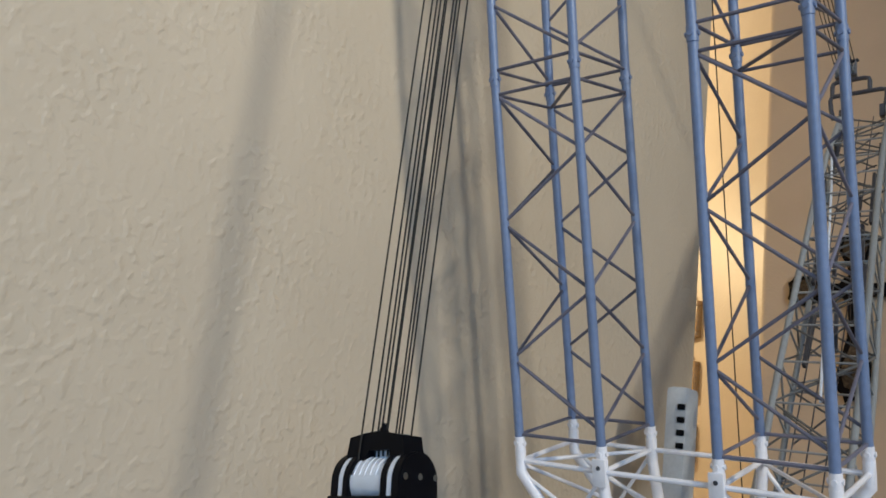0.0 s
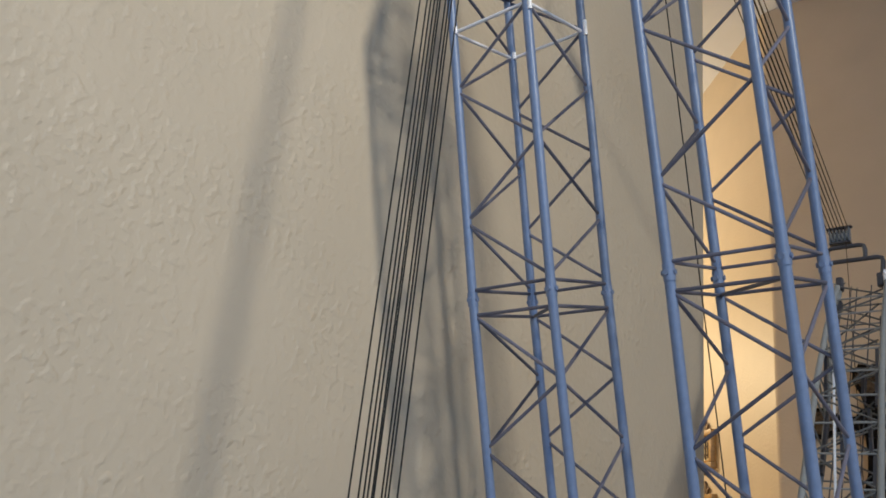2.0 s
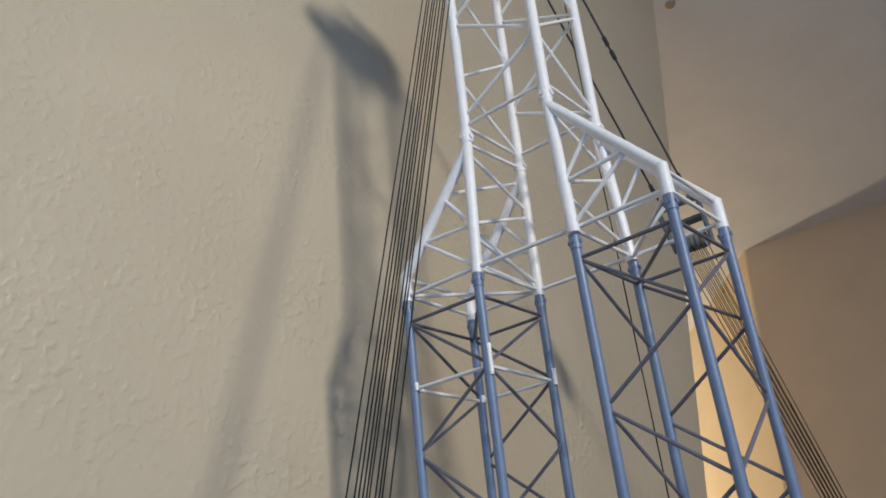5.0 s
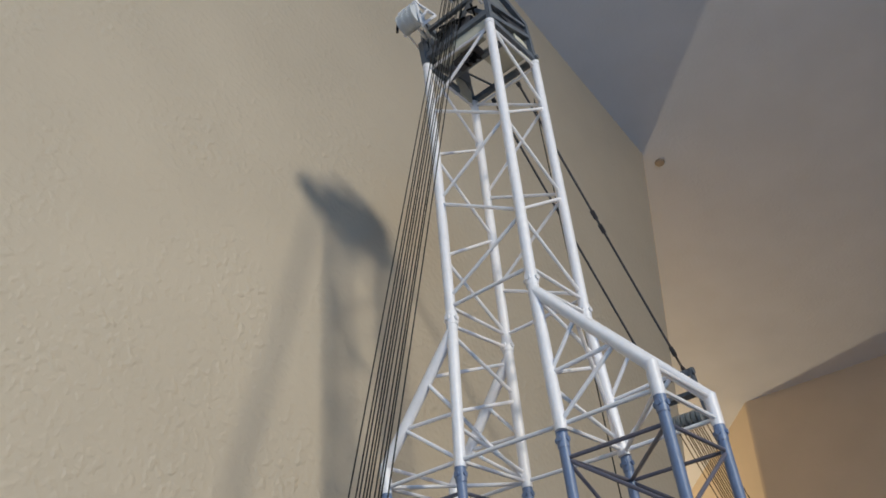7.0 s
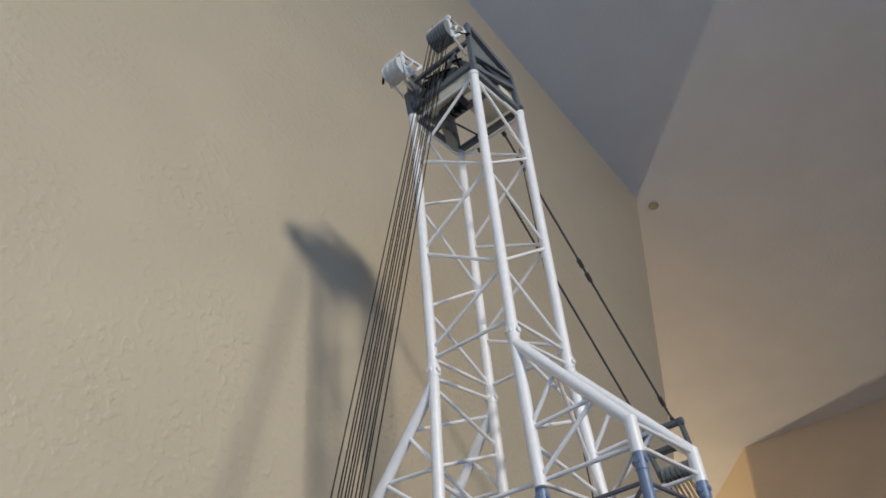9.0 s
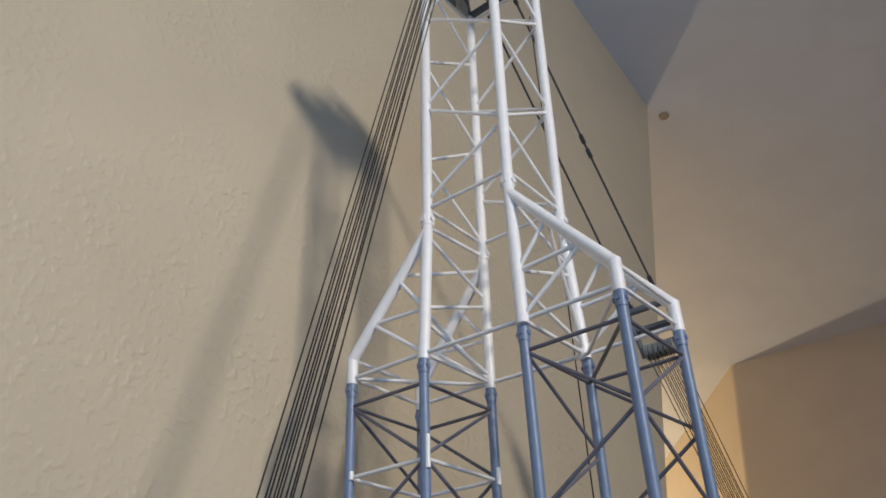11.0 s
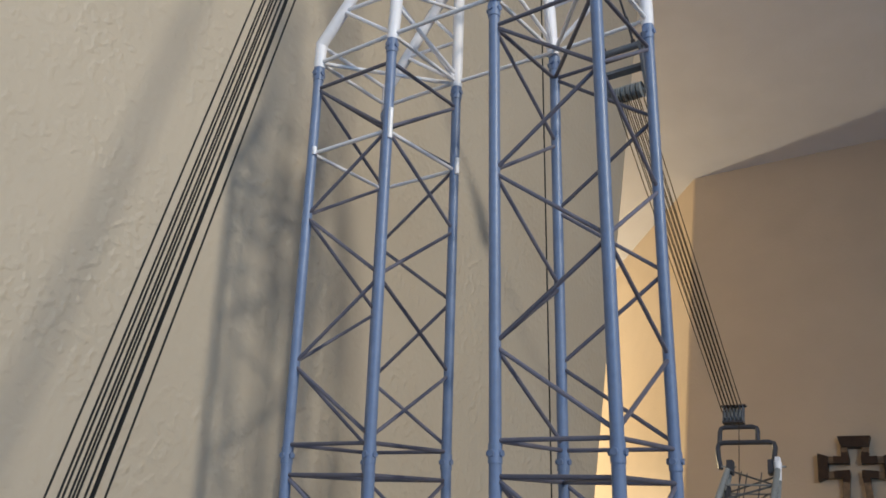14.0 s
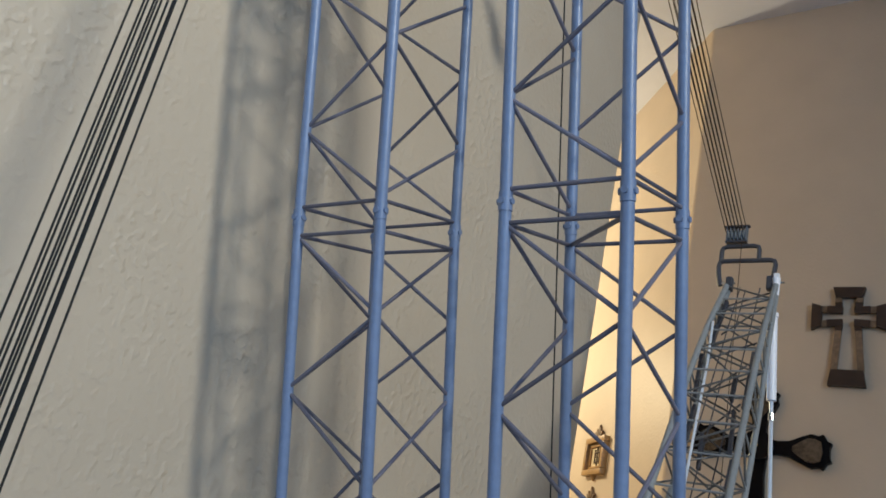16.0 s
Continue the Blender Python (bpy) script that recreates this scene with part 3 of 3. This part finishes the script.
    one("hook", BLACK, base, sweep, [(0.0095 * math.cos(a), 0, -0.0655 + 0.0095 * math.sin(a)) for a in [radians(90 - 22 * i) for i in range(13)]], 0.0033, 10)


hook_block()


# the luffing gear behind the boom: pendants, floating block, ropes to the derrick head
KB = (0.1010, 0.1790, 0.4240)
DH = (0.1030, 0.4975, 0.2215)


def luffing_gear():
    for x in (-0.0145, 0.0145):
        bm = bmesh.new()
        a, b = wp(0.0988 + x, -0.0925, 0.6150), wp(KB[0] + x, KB[1] - 0.014, KB[2] + 0.023)
        tube(bm, a, b, 0.0011, 8)
        for f in ((0.0, 0.93, 1.0) if x < 0 else (0.0, 0.458, 0.505, 0.93, 1.0)):
            p, q = between(a, b, max(f - 0.015, 0)), between(a, b, min(f + 0.015, 1))
            bar(bm, p, q, 0.0036, 0.0020, (1, 0, 0))
        part("pendant", bm, DARK, crane, "dark pendant bar with link plates")
    # floating block: a long cross tube, side plates, a short lower bar and its sheaves
    block = one("floating_block", SLATE, crane, tube, wp(KB[0] - 0.021, KB[1] - 0.014, KB[2] + 0.021), wp(KB[0] + 0.0235, KB[1] - 0.014, KB[2] + 0.021), 0.0034, 14, label="slate floating sheave block")
    for x in (-0.0165, 0.0165):
        one("side_plate", SLATE, block, bar, wp(KB[0] + x * 1.25, KB[1] - 0.016, KB[2] + 0.024), wp(KB[0] + x * 1.1, KB[1] + 0.016, KB[2] - 0.012), 0.008, 0.0024, (0, 1, 0.6))
    one("lower_bar", SLATE, block, bar, wp(KB[0] - 0.018, KB[1] + 0.002, KB[2] + 0.009), wp(KB[0] + 0.018, KB[1] + 0.002, KB[2] + 0.009), 0.007, 0.004)
    one("axle", STEEL, block, tube, wp(KB[0] - 0.019, KB[1] + 0.012, KB[2] - 0.010), wp(KB[0] + 0.019, KB[1] + 0.012, KB[2] - 0.010), 0.0014, 8)
    for i in range(6):
        x = KB[0] - 0.0125 + 0.0050 * i
        bm = bmesh.new()
        tube(bm, wp(x - 0.0012, KB[1] + 0.012, KB[2] - 0.010), wp(x + 0.0012, KB[1] + 0.012, KB[2] - 0.010), 0.0068, 18)
        for k in (-0.0013, 0.0013):
            tube(bm, wp(x + k - 0.0003, KB[1] + 0.012, KB[2] - 0.010), wp(x + k + 0.0003, KB[1] + 0.012, KB[2] - 0.010), 0.0078, 18)
        part("sheave", bm, GREY, block)
    for i in range(6):
        for s in (-1, 1):
            x = KB[0] - 0.0105 + 0.0042 * i + 0.0004 * s
            x2 = DH[0] - 0.0090 + 0.0036 * i + 0.0006 * s
            one("luffing_rope", BROWN_ROPE, crane, tube, wp(x, KB[1] + 0.012 + 0.006 * s, KB[2] - 0.012 + 0.005 * s), wp(x2, DH[1] + 0.003 * s, DH[2] + 0.003 * s), 0.0005, 5)


luffing_gear()
# the thin whip line inside the second leg
one("whip_line", ROPE, crane, tube, wp(0.1097, 0.2296, -0.35), wp(0.1255, -0.0829, 0.5872), 0.0005, 5)


def derrick():
    """The grey derrick mast behind the boom, with its tapering head and rope frame."""
    down, back = Vector((0, -0.514, -0.857)), Vector((0, 0.857, -0.514))

    def dp(x, y, z):
        return wp(x + 0.0080, y + 0.0055, z - 0.0008)

    def dm(x, q, s):
        """x -1 or 1, q 0 front or 1 back, s metres down the mast from its head."""
        half = np.interp(s, (0.0, 0.1, 0.35), (0.0245, 0.0285, 0.0325))
        mid = np.interp(s, (0.0, 0.1, 0.3, 0.59), (0.1155, 0.1130, 0.1210, 0.1320))
        deep = 0.007 + 0.21 * min(s, 0.14) + 0.03 * max(0.0, s - 0.14)
        return dp(*(Vector((mid + x * half, 0.490, 0.157)) + down * s + back * (q * deep)))

    steps = [0.0, 0.022, 0.046, 0.072, 0.100, 0.130, 0.162, 0.196, 0.232, 0.270, 0.310, 0.352, 0.396, 0.442, 0.490, 0.540, 0.59]
    marks = (0.0, 0.07, 0.14, 0.2, 0.35, 0.59)
    bm = bmesh.new()
    sweep(bm, [dm(-1, 0, s) for s in marks], 0.0030, 12)
    body = part("derrick_mast", bm, GREY, crane, "grey lattice derrick mast")
    for x, q in ((1, 0), (1, 1), (-1, 1)):
        one("chord", GREY, body, sweep, [dm(x, q, s) for s in marks], 0.0030 if q == 0 else 0.0027, 12)
    for s in steps[1:]:
        for q in (0, 1):
            one("crossbar", GREY, body, tube, dm(-1, q, s), dm(1, q, s), 0.0010, 7)
        for x in (-1, 1):
            one("crossbar", GREY, body, tube, dm(x, 0, s), dm(x, 1, s), 0.0010, 7)
    for i, (a, b) in enumerate(zip(steps, steps[1:])):
        f = 1 if i % 2 else -1
        for q in (0, 1):
            g = f if q else -f
            one("brace", GREY_BRACE, body, tube, dm(-g, q, a), dm(g, q, b), 0.0010, 7)
        for x in (-1, 1):
            one("brace", GREY_BRACE, body, tube, dm(x, 0 if f > 0 else 1, a), dm(x, 1 if f > 0 else 0, b), 0.0010, 7)
    # rope guides and dark fittings inside the mast
    for x, s, t in ((-0.8, 0.02, 0.085), (-0.75, 0.16, 0.24), (0.72, 0.09, 0.16), (0.3, 0.12, 0.15), (-0.6, 0.27, 0.34), (0.7, 0.22, 0.30)):
        one("fitting", DARK, body, bar, between(dm(x, 0, s), dm(x, 1, s), 0.5), between(dm(x, 0, t), dm(x, 1, t), 0.5), 0.005, 0.003)
    for i in range(18):
        s = 0.03 + 0.022 * i
        a, b = (-0.7, 0.5), (0.7, -0.6)
        u, v = (a, b) if i % 2 else (b, a)
        one("inner_brace", GREY_BRACE, body, tube, between(dm(u[0], 0, s), dm(u[0], 1, s), 0.35 + 0.3 * math.sin(i)), between(dm(v[0], 0, s + 0.03), dm(v[0], 1, s + 0.03), 0.55 + 0.3 * math.cos(2 * i)), 0.0009, 6)
    for x0, x1, q in ((-0.45, -0.55, 0.3), (-0.25, -0.30, 0.7), (0.35, 0.25, 0.5)):
        one("guide_rope", DARK, body, tube, between(dm(x0, 0, 0.0), dm(x0, 1, 0.0), q), between(dm(x1, 0, 0.55), dm(x1, 1, 0.55), q), 0.0006, 6)
    for x, s, t in ((0.85, 0.05, 0.12), (-0.9, 0.10, 0.15), (0.55, 0.17, 0.21), (-0.2, 0.20, 0.23), (0.1, 0.28, 0.32), (0.85, 0.31, 0.37)):
        one("fitting", DARK, body, bar, between(dm(x, 0, s), dm(x, 1, s), 0.3), between(dm(x, 0, t), dm(x, 1, t), 0.6), 0.004, 0.003)
    # head: two stacked dark bows, fork blocks and the sheave rack
    cx, y = 0.1075, 0.497

    def bow(cx, w, z1, r, ends):
        """A bent bar over the mast: two feet, two rounded corners and a level top."""
        half = [ends, (cx + w, z1 - 0.0055), (cx + w - 0.0012, z1 - 0.0014), (cx + w - 0.0055, z1)]
        half[:1] = [ends] if ends[1] > 0.18 else [ends, (cx + w - 0.0010, z1 - 0.0165)]
        pts = [dp(2 * cx - x, y, z) for x, z in half] + [dp(x, y, z) for x, z in half[::-1]]
        return one("bow", DARK, body, sweep, pts, r, 10, label="dark bent head bow")

    bow(cx, 0.029, 0.1885, 0.0026, (cx + 0.0255, 0.1600))
    bow(cx - 0.0075, 0.0195, 0.2055, 0.0025, (cx + 0.0120, 0.1895))
    for x in (-1, 1):
        top = dm(x, 0.5, 0.0)
        one("fork", DARK, body, box, top + Vector((-0.004 * x - 0.003, 0.003, 0.006)), (0.0065, 0.009, 0.015), bevel=0.0012, label="dark fork block")
        one("pin", STEEL, body, tube, top + Vector((-0.009, 0.003, 0.007)), top + Vector((0.007, 0.003, 0.007)), 0.0012, 8)
    one("sheave_rack", DARK, body, box, dp(0.095, y, 0.2105), (0.022, 0.008, 0.002), label="slate rack of small sheaves")
    one("rack_top", DARK, body, box, dp(0.095, y, 0.229), (0.026, 0.006, 0.0014))
    for i in range(6):
        x = 0.095 - 0.0100 + 0.0040 * i
        one("rack_rib", SLATE, body, box, dp(x, y, 0.220), (0.0010, 0.008, 0.018))
        if i < 5:
            one("rack_sheave", GREY, body, tube, dp(x + 0.0011, y, 0.219), dp(x + 0.0029, y, 0.219), 0.0056, 14)
    # the white back-stay cylinder with its eye and bright rods
    top, low = Vector((0.1385, 0.4930, 0.126)), Vector((0.1425, 0.4930, 0.038))
    foot = between(top, low, 4.2)
    one("cylinder", WHITE, body, tube, dp(*low), dp(*top), 0.0046, 16, label="white cylinder sleeve")
    one("collar", WHITE, body, tube, dp(*between(top, low, 0.03)), dp(*between(top, low, -0.02)), 0.0054, 16)
    bm = bmesh.new()
    sweep(bm, [dp(*low), dp(*between(top, low, 1.12)), dp(*between(top, low, 1.18)), dp(*foot)], 0.0019, 10)
    part("rod", bm, SILVER, body, "bright steel rod")
    one("rod_joint", STEEL, body, tube, dp(*between(top, low, 1.14)), dp(*between(top, low, 1.22)), 0.0030, 10)
    one("rod", SILVER, body, tube, dp(0.1345, 0.490, 0.135), dp(0.1395, 0.490, 0.040), 0.0010, 8, label="bright steel rod")
    one("stem", GREY, body, tube, dp(*top), dp(0.1398, 0.493, 0.150), 0.0019, 8)
    bm = bmesh.new()
    tube(bm, dp(0.1400, 0.493, 0.147), dp(0.1395, 0.493, 0.166), 0.0030, 12, 0.0040)
    tube(bm, dp(0.1375, 0.493, 0.168), dp(0.1420, 0.493, 0.168), 0.0036, 14)
    part("eye", bm, WHITE, body, "white rod eye")
    one("rod", SILVER, body, sweep, [dp(0.0915, 0.456, 0.105), dp(0.098, 0.432, 0.055), dp(0.112, 0.368, -0.044), dp(0.130, 0.285, -0.18)], 0.0012, 8, label="bright steel rod")
    one("rope", BROWN_ROPE, body, tube, dp(0.102, 0.492, 0.21), dp(0.104, 0.486, -0.25), 0.0004, 5)


derrick()


def lower_adapter():
    """The white frame under the legs, and the plain lower works down to the table."""
    zb = -0.2543
    def low(k, q):
        return bp(CX + {1: -0.05, 2: -0.03, 3: 0.03, 4: 0.05}[k], CY + (q - 0.5) * D, zb - 0.085)
    bm = bmesh.new()
    sweep(bm, [leg(1, 0, zb - 0.012), leg(2, 0, zb - 0.012), leg(3, 0, zb - 0.012), leg(4, 0, zb - 0.012)], R_WBRACE * 1.25, 8)
    base = part("base_adapter", bm, WHITE, crane, "white painted lower adapter frame")
    one("crossbar", WHITE, base, sweep, [leg(k, 1, zb - 0.012) for k in (1, 2, 3, 4)], R_WBRACE * 1.25, 8)
    for q in (0, 1):
        for k in (1, 2, 3, 4):
            one("joint", WHITE, base, joint, leg(k, q, zb), AXIS, R_CHORD)
            one("chord", WHITE, base, sweep, [leg(k, q, zb - 0.004), leg(k, q, zb - 0.020), between(leg(k, q, zb - 0.020), low(k, q), 0.2), low(k, q)], R_WHITE, 14)
        one("crossbar", WHITE, base, tube, low(1, q), low(4, q), R_WHITE, 12)
        one("brace", WHITE, base, tube, leg(1, q, zb - 0.020), leg(2, q, zb - 0.055), R_WBRACE, 8)
        one("brace", WHITE, base, tube, leg(4, q, zb - 0.020), leg(3, q, zb - 0.055), R_WBRACE, 8)
        one("brace", WHITE, base, tube, leg(2, q, zb - 0.014), between(leg(1, q, zb - 0.02), low(1, q), 0.6), R_WBRACE, 8)
        one("brace", WHITE, base, tube, leg(3, q, zb - 0.014), between(leg(4, q, zb - 0.02), low(4, q), 0.6), R_WBRACE, 8)
    for k in (1, 2, 3, 4):
        one("crossbar", WHITE, base, tube, leg(k, 0, zb - 0.012), leg(k, 1, zb - 0.012), R_WBRACE * 1.25, 8)
        one("brace", WHITE, base, tube, leg(k, 0, zb - 0.014), between(leg(k, 1, zb - 0.02), low(k, 1), 0.5), R_WBRACE, 8)
    for k in (2, 3):
        bm = bmesh.new()
        box(bm, leg(k, 0, zb - 0.013) + Vector((0, -0.0045, 0)), (0.0095, 0.0022, 0.018), TO_CRANE.to_3x3(), 0.0008)
        lug = part("lug_plate", bm, WHITE, base, "white lug plate with pin hole")
        p = leg(k, 0, zb - 0.010) + Vector((0, -0.0050, 0))
        one("pin", DARK, lug, tube, p, p + Vector((0, -0.0012, 0)), 0.0014, 10)
    one("brace", WHITE, base, tube, leg(1, 0, zb - 0.0125), leg(2, 1, zb - 0.0125), R_WBRACE, 8)
    one("brace", WHITE, base, tube, leg(3, 1, zb - 0.0125), leg(4, 0, zb - 0.0125), R_WBRACE, 8)
    bm = bmesh.new()
    box(bm, wp(CX, 0.18, -0.395), (0.15, 0.36, 0.09), bevel=0.006)
    box(bm, wp(CX, 0.20, -0.44), (0.10, 0.20, 0.02))
    part("upper_works", bm, GREY, crane, "grey crane upper works")
    for s in (-1, 1):
        bm = bmesh.new()
        box(bm, wp(CX + s * 0.085, 0.19, -0.485), (0.045, 0.42, 0.07), bevel=0.018)
        part("crawler_track", bm, SLATE, crane, "dark crawler track")
    bm = bmesh.new()
    box(bm, wp(CX, 0.19, -0.465), (0.14, 0.09, 0.035), bevel=0.004)
    part("crawler_carrier", bm, GREY, crane)


lower_adapter()


def table():
    """A plain wooden table under the crane."""
    t = new("side_table")
    t.matrix_world = Matrix.Translation((CX + 0.06, 0.18, 0))
    tagged(t, "plain brown wooden table carrying the model crane", "table")
    top = Z0 - 0.5205
    bm = bmesh.new()
    box(bm, (0, 0, top - 0.0125), (0.5, 0.72, 0.025), bevel=0.003)
    part("tabletop", bm, WOOD, t)
    for x in (-0.21, 0.21):
        for y in (-0.32, 0.32):
            bm = bmesh.new()
            box(bm, (x, y, (top - 0.025) / 2), (0.04, 0.04, top - 0.025), bevel=0.003)
            part("leg", bm, WOOD, t)


table()


# ---- a white counterweight stack standing behind the boom ----
def counterweight():
    c = new("counterweight_stack")
    c.matrix_world = Matrix.Translation((-0.0275, 0.405, Z0 - 0.5205))
    tagged(c, "pale grey ribbed model counterweight on the table", "counterweight")
    bm = bmesh.new()
    box(bm, (0, 0, 0.178), (0.024, 0.032, 0.356), bevel=0.006)
    part("slab", bm, PALE, c)
    for i in range(4):
        bm = bmesh.new()
        box(bm, (0.0065, -0.0165, 0.335 - 0.013 * i), (0.008, 0.003, 0.006), bevel=0.001)
        part("slot", bm, BLACK, c)


counterweight()


# ---- on the walls ----
def cross(x, z):
    """A flared cross: four dark ends joined by pairs of rubbed bronze bars."""
    c = new("wall_cross")
    c.matrix_world = Matrix.Translation((x, FY, z)) @ Matrix.Diagonal((0.92, 1.0, 1.003, 1))
    tagged(c, "dark wooden flared wall cross with bronze bars", "cross")
    y = -0.010
    ends = {"top": [(-0.037, 0.100), (0.037, 0.100), (0.030, 0.075), (-0.030, 0.075)],
            "foot": [(-0.0425, -0.136), (0.0425, -0.136), (0.036, -0.099), (-0.036, -0.099)],
            "west": [(-0.085, 0.060), (-0.062, 0.053), (-0.062, 0.006), (-0.085, -0.004)],
            "east": [(0.085, 0.060), (0.062, 0.053), (0.062, 0.006), (0.085, -0.004)]}
    for o in ends.values():
        bm = bmesh.new()
        prism(bm, o, 1, y, 0.016)
        part("end_block", bm, DARK_WOOD, c, smooth=False)
    k = 0.0155
    bars = []
    for s in (-1, 1):
        bars += [((s * 0.0245, 0.075), (s * 0.0210, 0.0410)), ((s * 0.062, 0.0460), (s * 0.0130, 0.0435)),
                 ((s * 0.062, 0.0105), (s * 0.0130, 0.0135)), ((s * 0.0300, -0.099), (s * 0.0210, 0.0165))]
    for a, b in bars:
        bm = bmesh.new()
        bar(bm, (a[0], y, a[1]), (b[0], y, b[1]), k, 0.008, (1, 0, 0) if abs(a[0] - b[0]) < abs(a[1] - b[1]) else (0, 0, 1))
        part("bar", bm, RUST, c, smooth=False)
        f = Vector((b[0] - a[0], 0, b[1] - a[1])).normalized() * (0.036 if abs(a[0] - b[0]) > abs(a[1] - b[1]) else 0.022)
        bm = bmesh.new()
        bar(bm, (b[0] - f.x, y - 0.001 - 0.0015 * (abs(f.x) > abs(f.z)), b[1] - f.z), (b[0], y - 0.001 - 0.0015 * (abs(f.x) > abs(f.z)), b[1]), k + 0.001, 0.009, (1, 0, 0) if abs(a[0] - b[0]) < abs(a[1] - b[1]) else (0, 0, 1))
        part("corner_piece", bm, DARK_WOOD, c, smooth=False)


cross(0.0337, Z0 + 0.5019)


def ornate_cross(x, z):
    """A dark carved cross with lobed ends and a pale inlay."""
    c = new("carved_cross")
    c.matrix_world = Matrix.Translation((x, FY, z)) @ Matrix.Scale(1.14, 4)
    tagged(c, "black carved wall cross with lobed ends and bronze inlay", "cross")
    def arm(turn, long):
        half = [(0.0, 0.017), (0.03, 0.013), (0.05, 0.015), (0.07, 0.026), (0.085, 0.033), (0.097, 0.030), (0.104, 0.034), (0.110, 0.022), (0.117, 0.018), (0.114, 0.007)]
        pts = [(a * long, b) for a, b in half] + [(a * long, -b) for a, b in half[::-1]]
        ca, sa = math.cos(turn), math.sin(turn)
        bm = bmesh.new()
        prism(bm, [(p * ca - q * sa, p * sa + q * ca) for p, q in pts], 1, -0.010 - 0.0004 * turn, 0.014)
        part("arm", bm, BLACK, c, smooth=False)
        bm = bmesh.new()
        inl = [(0.056, 0.004), (0.066, 0.013), (0.080, 0.023), (0.092, 0.023), (0.101, 0.018), (0.104, 0.0), (0.101, -0.018), (0.092, -0.023), (0.080, -0.023), (0.066, -0.013), (0.056, -0.004)]
        prism(bm, [(p * long * ca - q * sa, p * long * sa + q * ca) for p, q in inl], 1, -0.0195, 0.003)
        part("inlay", bm, INLAY, c, smooth=False)
    for turn, long in ((0, 1.14), (math.pi / 2, 1.04), (math.pi, 1.14), (-math.pi / 2, 2.0)):
        arm(turn, long)
    one("boss", BLACK, c, tube, (0, -0.004, 0), (0, -0.026, 0), 0.030, 20)
    one("stud", STEEL, c, tube, (0, -0.020, 0), (0, -0.029, 0), 0.005, 12, 0.002)


ornate_cross(-0.142, Z0 + 0.2135)


def picture(s, z, wide, high):
    """A gilt picture s metres along the slanting hall wall from its corner."""
    d = Vector((-1, 1, 0)).normalized()
    at = Vector((FX, FY, 0)) + d * s
    p = new("gilt_picture")
    # local x runs along the wall, local y into it
    p.matrix_world = Matrix.Translation((at.x, at.y, z)) @ Matrix.Rotation(radians(-45), 4, "Z")
    tagged(p, "small gilt framed picture with carved crest", "picture", group="pictures on the hall wall")
    t = 0.017
    for inset, wide_bar, deep, mat, name in ((0.0, t, 0.022, GILT, "frame_bar"), (t + 0.004, 0.007, 0.012, GILT, "inner_bar")):
        w, h = wide / 2 - inset, high / 2 - inset
        for x0, x1, z0, z1 in ((-w, w, h - wide_bar, h), (-w, w, -h, -h + wide_bar), (-w, -w + wide_bar, -h + wide_bar, h - wide_bar), (w - wide_bar, w, -h + wide_bar, h - wide_bar)):
            bm = bmesh.new()
            box(bm, ((x0 + x1) / 2, -deep / 2 - 0.001, (z0 + z1) / 2), (x1 - x0, deep, z1 - z0), bevel=0.0025)
            part(name, bm, mat, p)
    bm = bmesh.new()
    box(bm, (0, -0.004, 0), (wide - 2 * t, 0.006, high - 2 * t))
    part("print", bm, PAPER, p)
    # the dark motif: three upright strokes joined by two level ones
    bm = bmesh.new()
    for x, h in ((-0.018, 0.040), (0.0, 0.060), (0.018, 0.046)):
        box(bm, (x, -0.0085, 0.002 - 0.05 * abs(x)), (0.006, 0.003, h), bevel=0.001)
    for z in (0.012, -0.014):
        box(bm, (0.001, -0.0085, z), (0.042, 0.0026, 0.005), bevel=0.001)
    part("motif", bm, INK, p)
    # a carved spray of leaves on top and a small drop below
    for k, (x, z, tilt, size) in enumerate(((0.0, 0.020, 0, 0.020), (-0.017, 0.010, 55, 0.016), (0.017, 0.010, -55, 0.016), (-0.010, 0.017, 28, 0.013), (0.010, 0.017, -28, 0.013))):
        bm = bmesh.new()
        prism(bm, [(size * 0.34 * math.sin(a) * (1 - 0.35 * math.cos(a)), size * math.cos(a)) for a in [2 * math.pi * i / 12 for i in range(12)]], 1, 0.0, 0.006)
        bmesh.ops.transform(bm, matrix=Matrix.Translation((x, -0.010 - 0.0007 * k, high / 2 + z)) @ Matrix.Rotation(radians(-tilt), 4, "Y"), verts=bm.verts)
        part("crest_leaf", bm, RUST, p, smooth=False)
    one("drop", GILT, p, tube, (0, -0.010, -high / 2 - 0.016), (0, -0.010, -high / 2 + 0.001), 0.003, 8, 0.009)


picture(0.445, Z0 + 0.196, 0.150, 0.112)
picture(0.442, Z0 + 0.012, 0.150, 0.112)
picture(0.439, Z0 - 0.172, 0.150, 0.112)


def ceiling_cover():
    c = one("ceiling_cover", TAN, None, tube, (0, 0, 0), (0, 0, -0.003), 0.0112, 20, 0.0095)
    c.location = (-0.0965, 0.6755, CEIL)
    tagged(c, "small tan round cover on the ceiling", "ceiling cover")


ceiling_cover()


def hall_lamp():
    t = new("floor_lamp")
    t.matrix_world = Matrix.Translation((-1.62, 1.91, 0))
    tagged(t, "brass floor lamp with bare bulb in the hall", "floor lamp")
    one("base", BRASS, t, tube, (0, 0, 0), (0, 0, 0.03), 0.14, 24, 0.12)
    one("pole", BRASS, t, tube, (0, 0, 0.03), (0, 0, 1.67), 0.012, 12)
    one("bulb_holder", BRASS, t, tube, (0, 0, 1.67), (0, 0, 1.698), 0.018, 12)


hall_lamp()
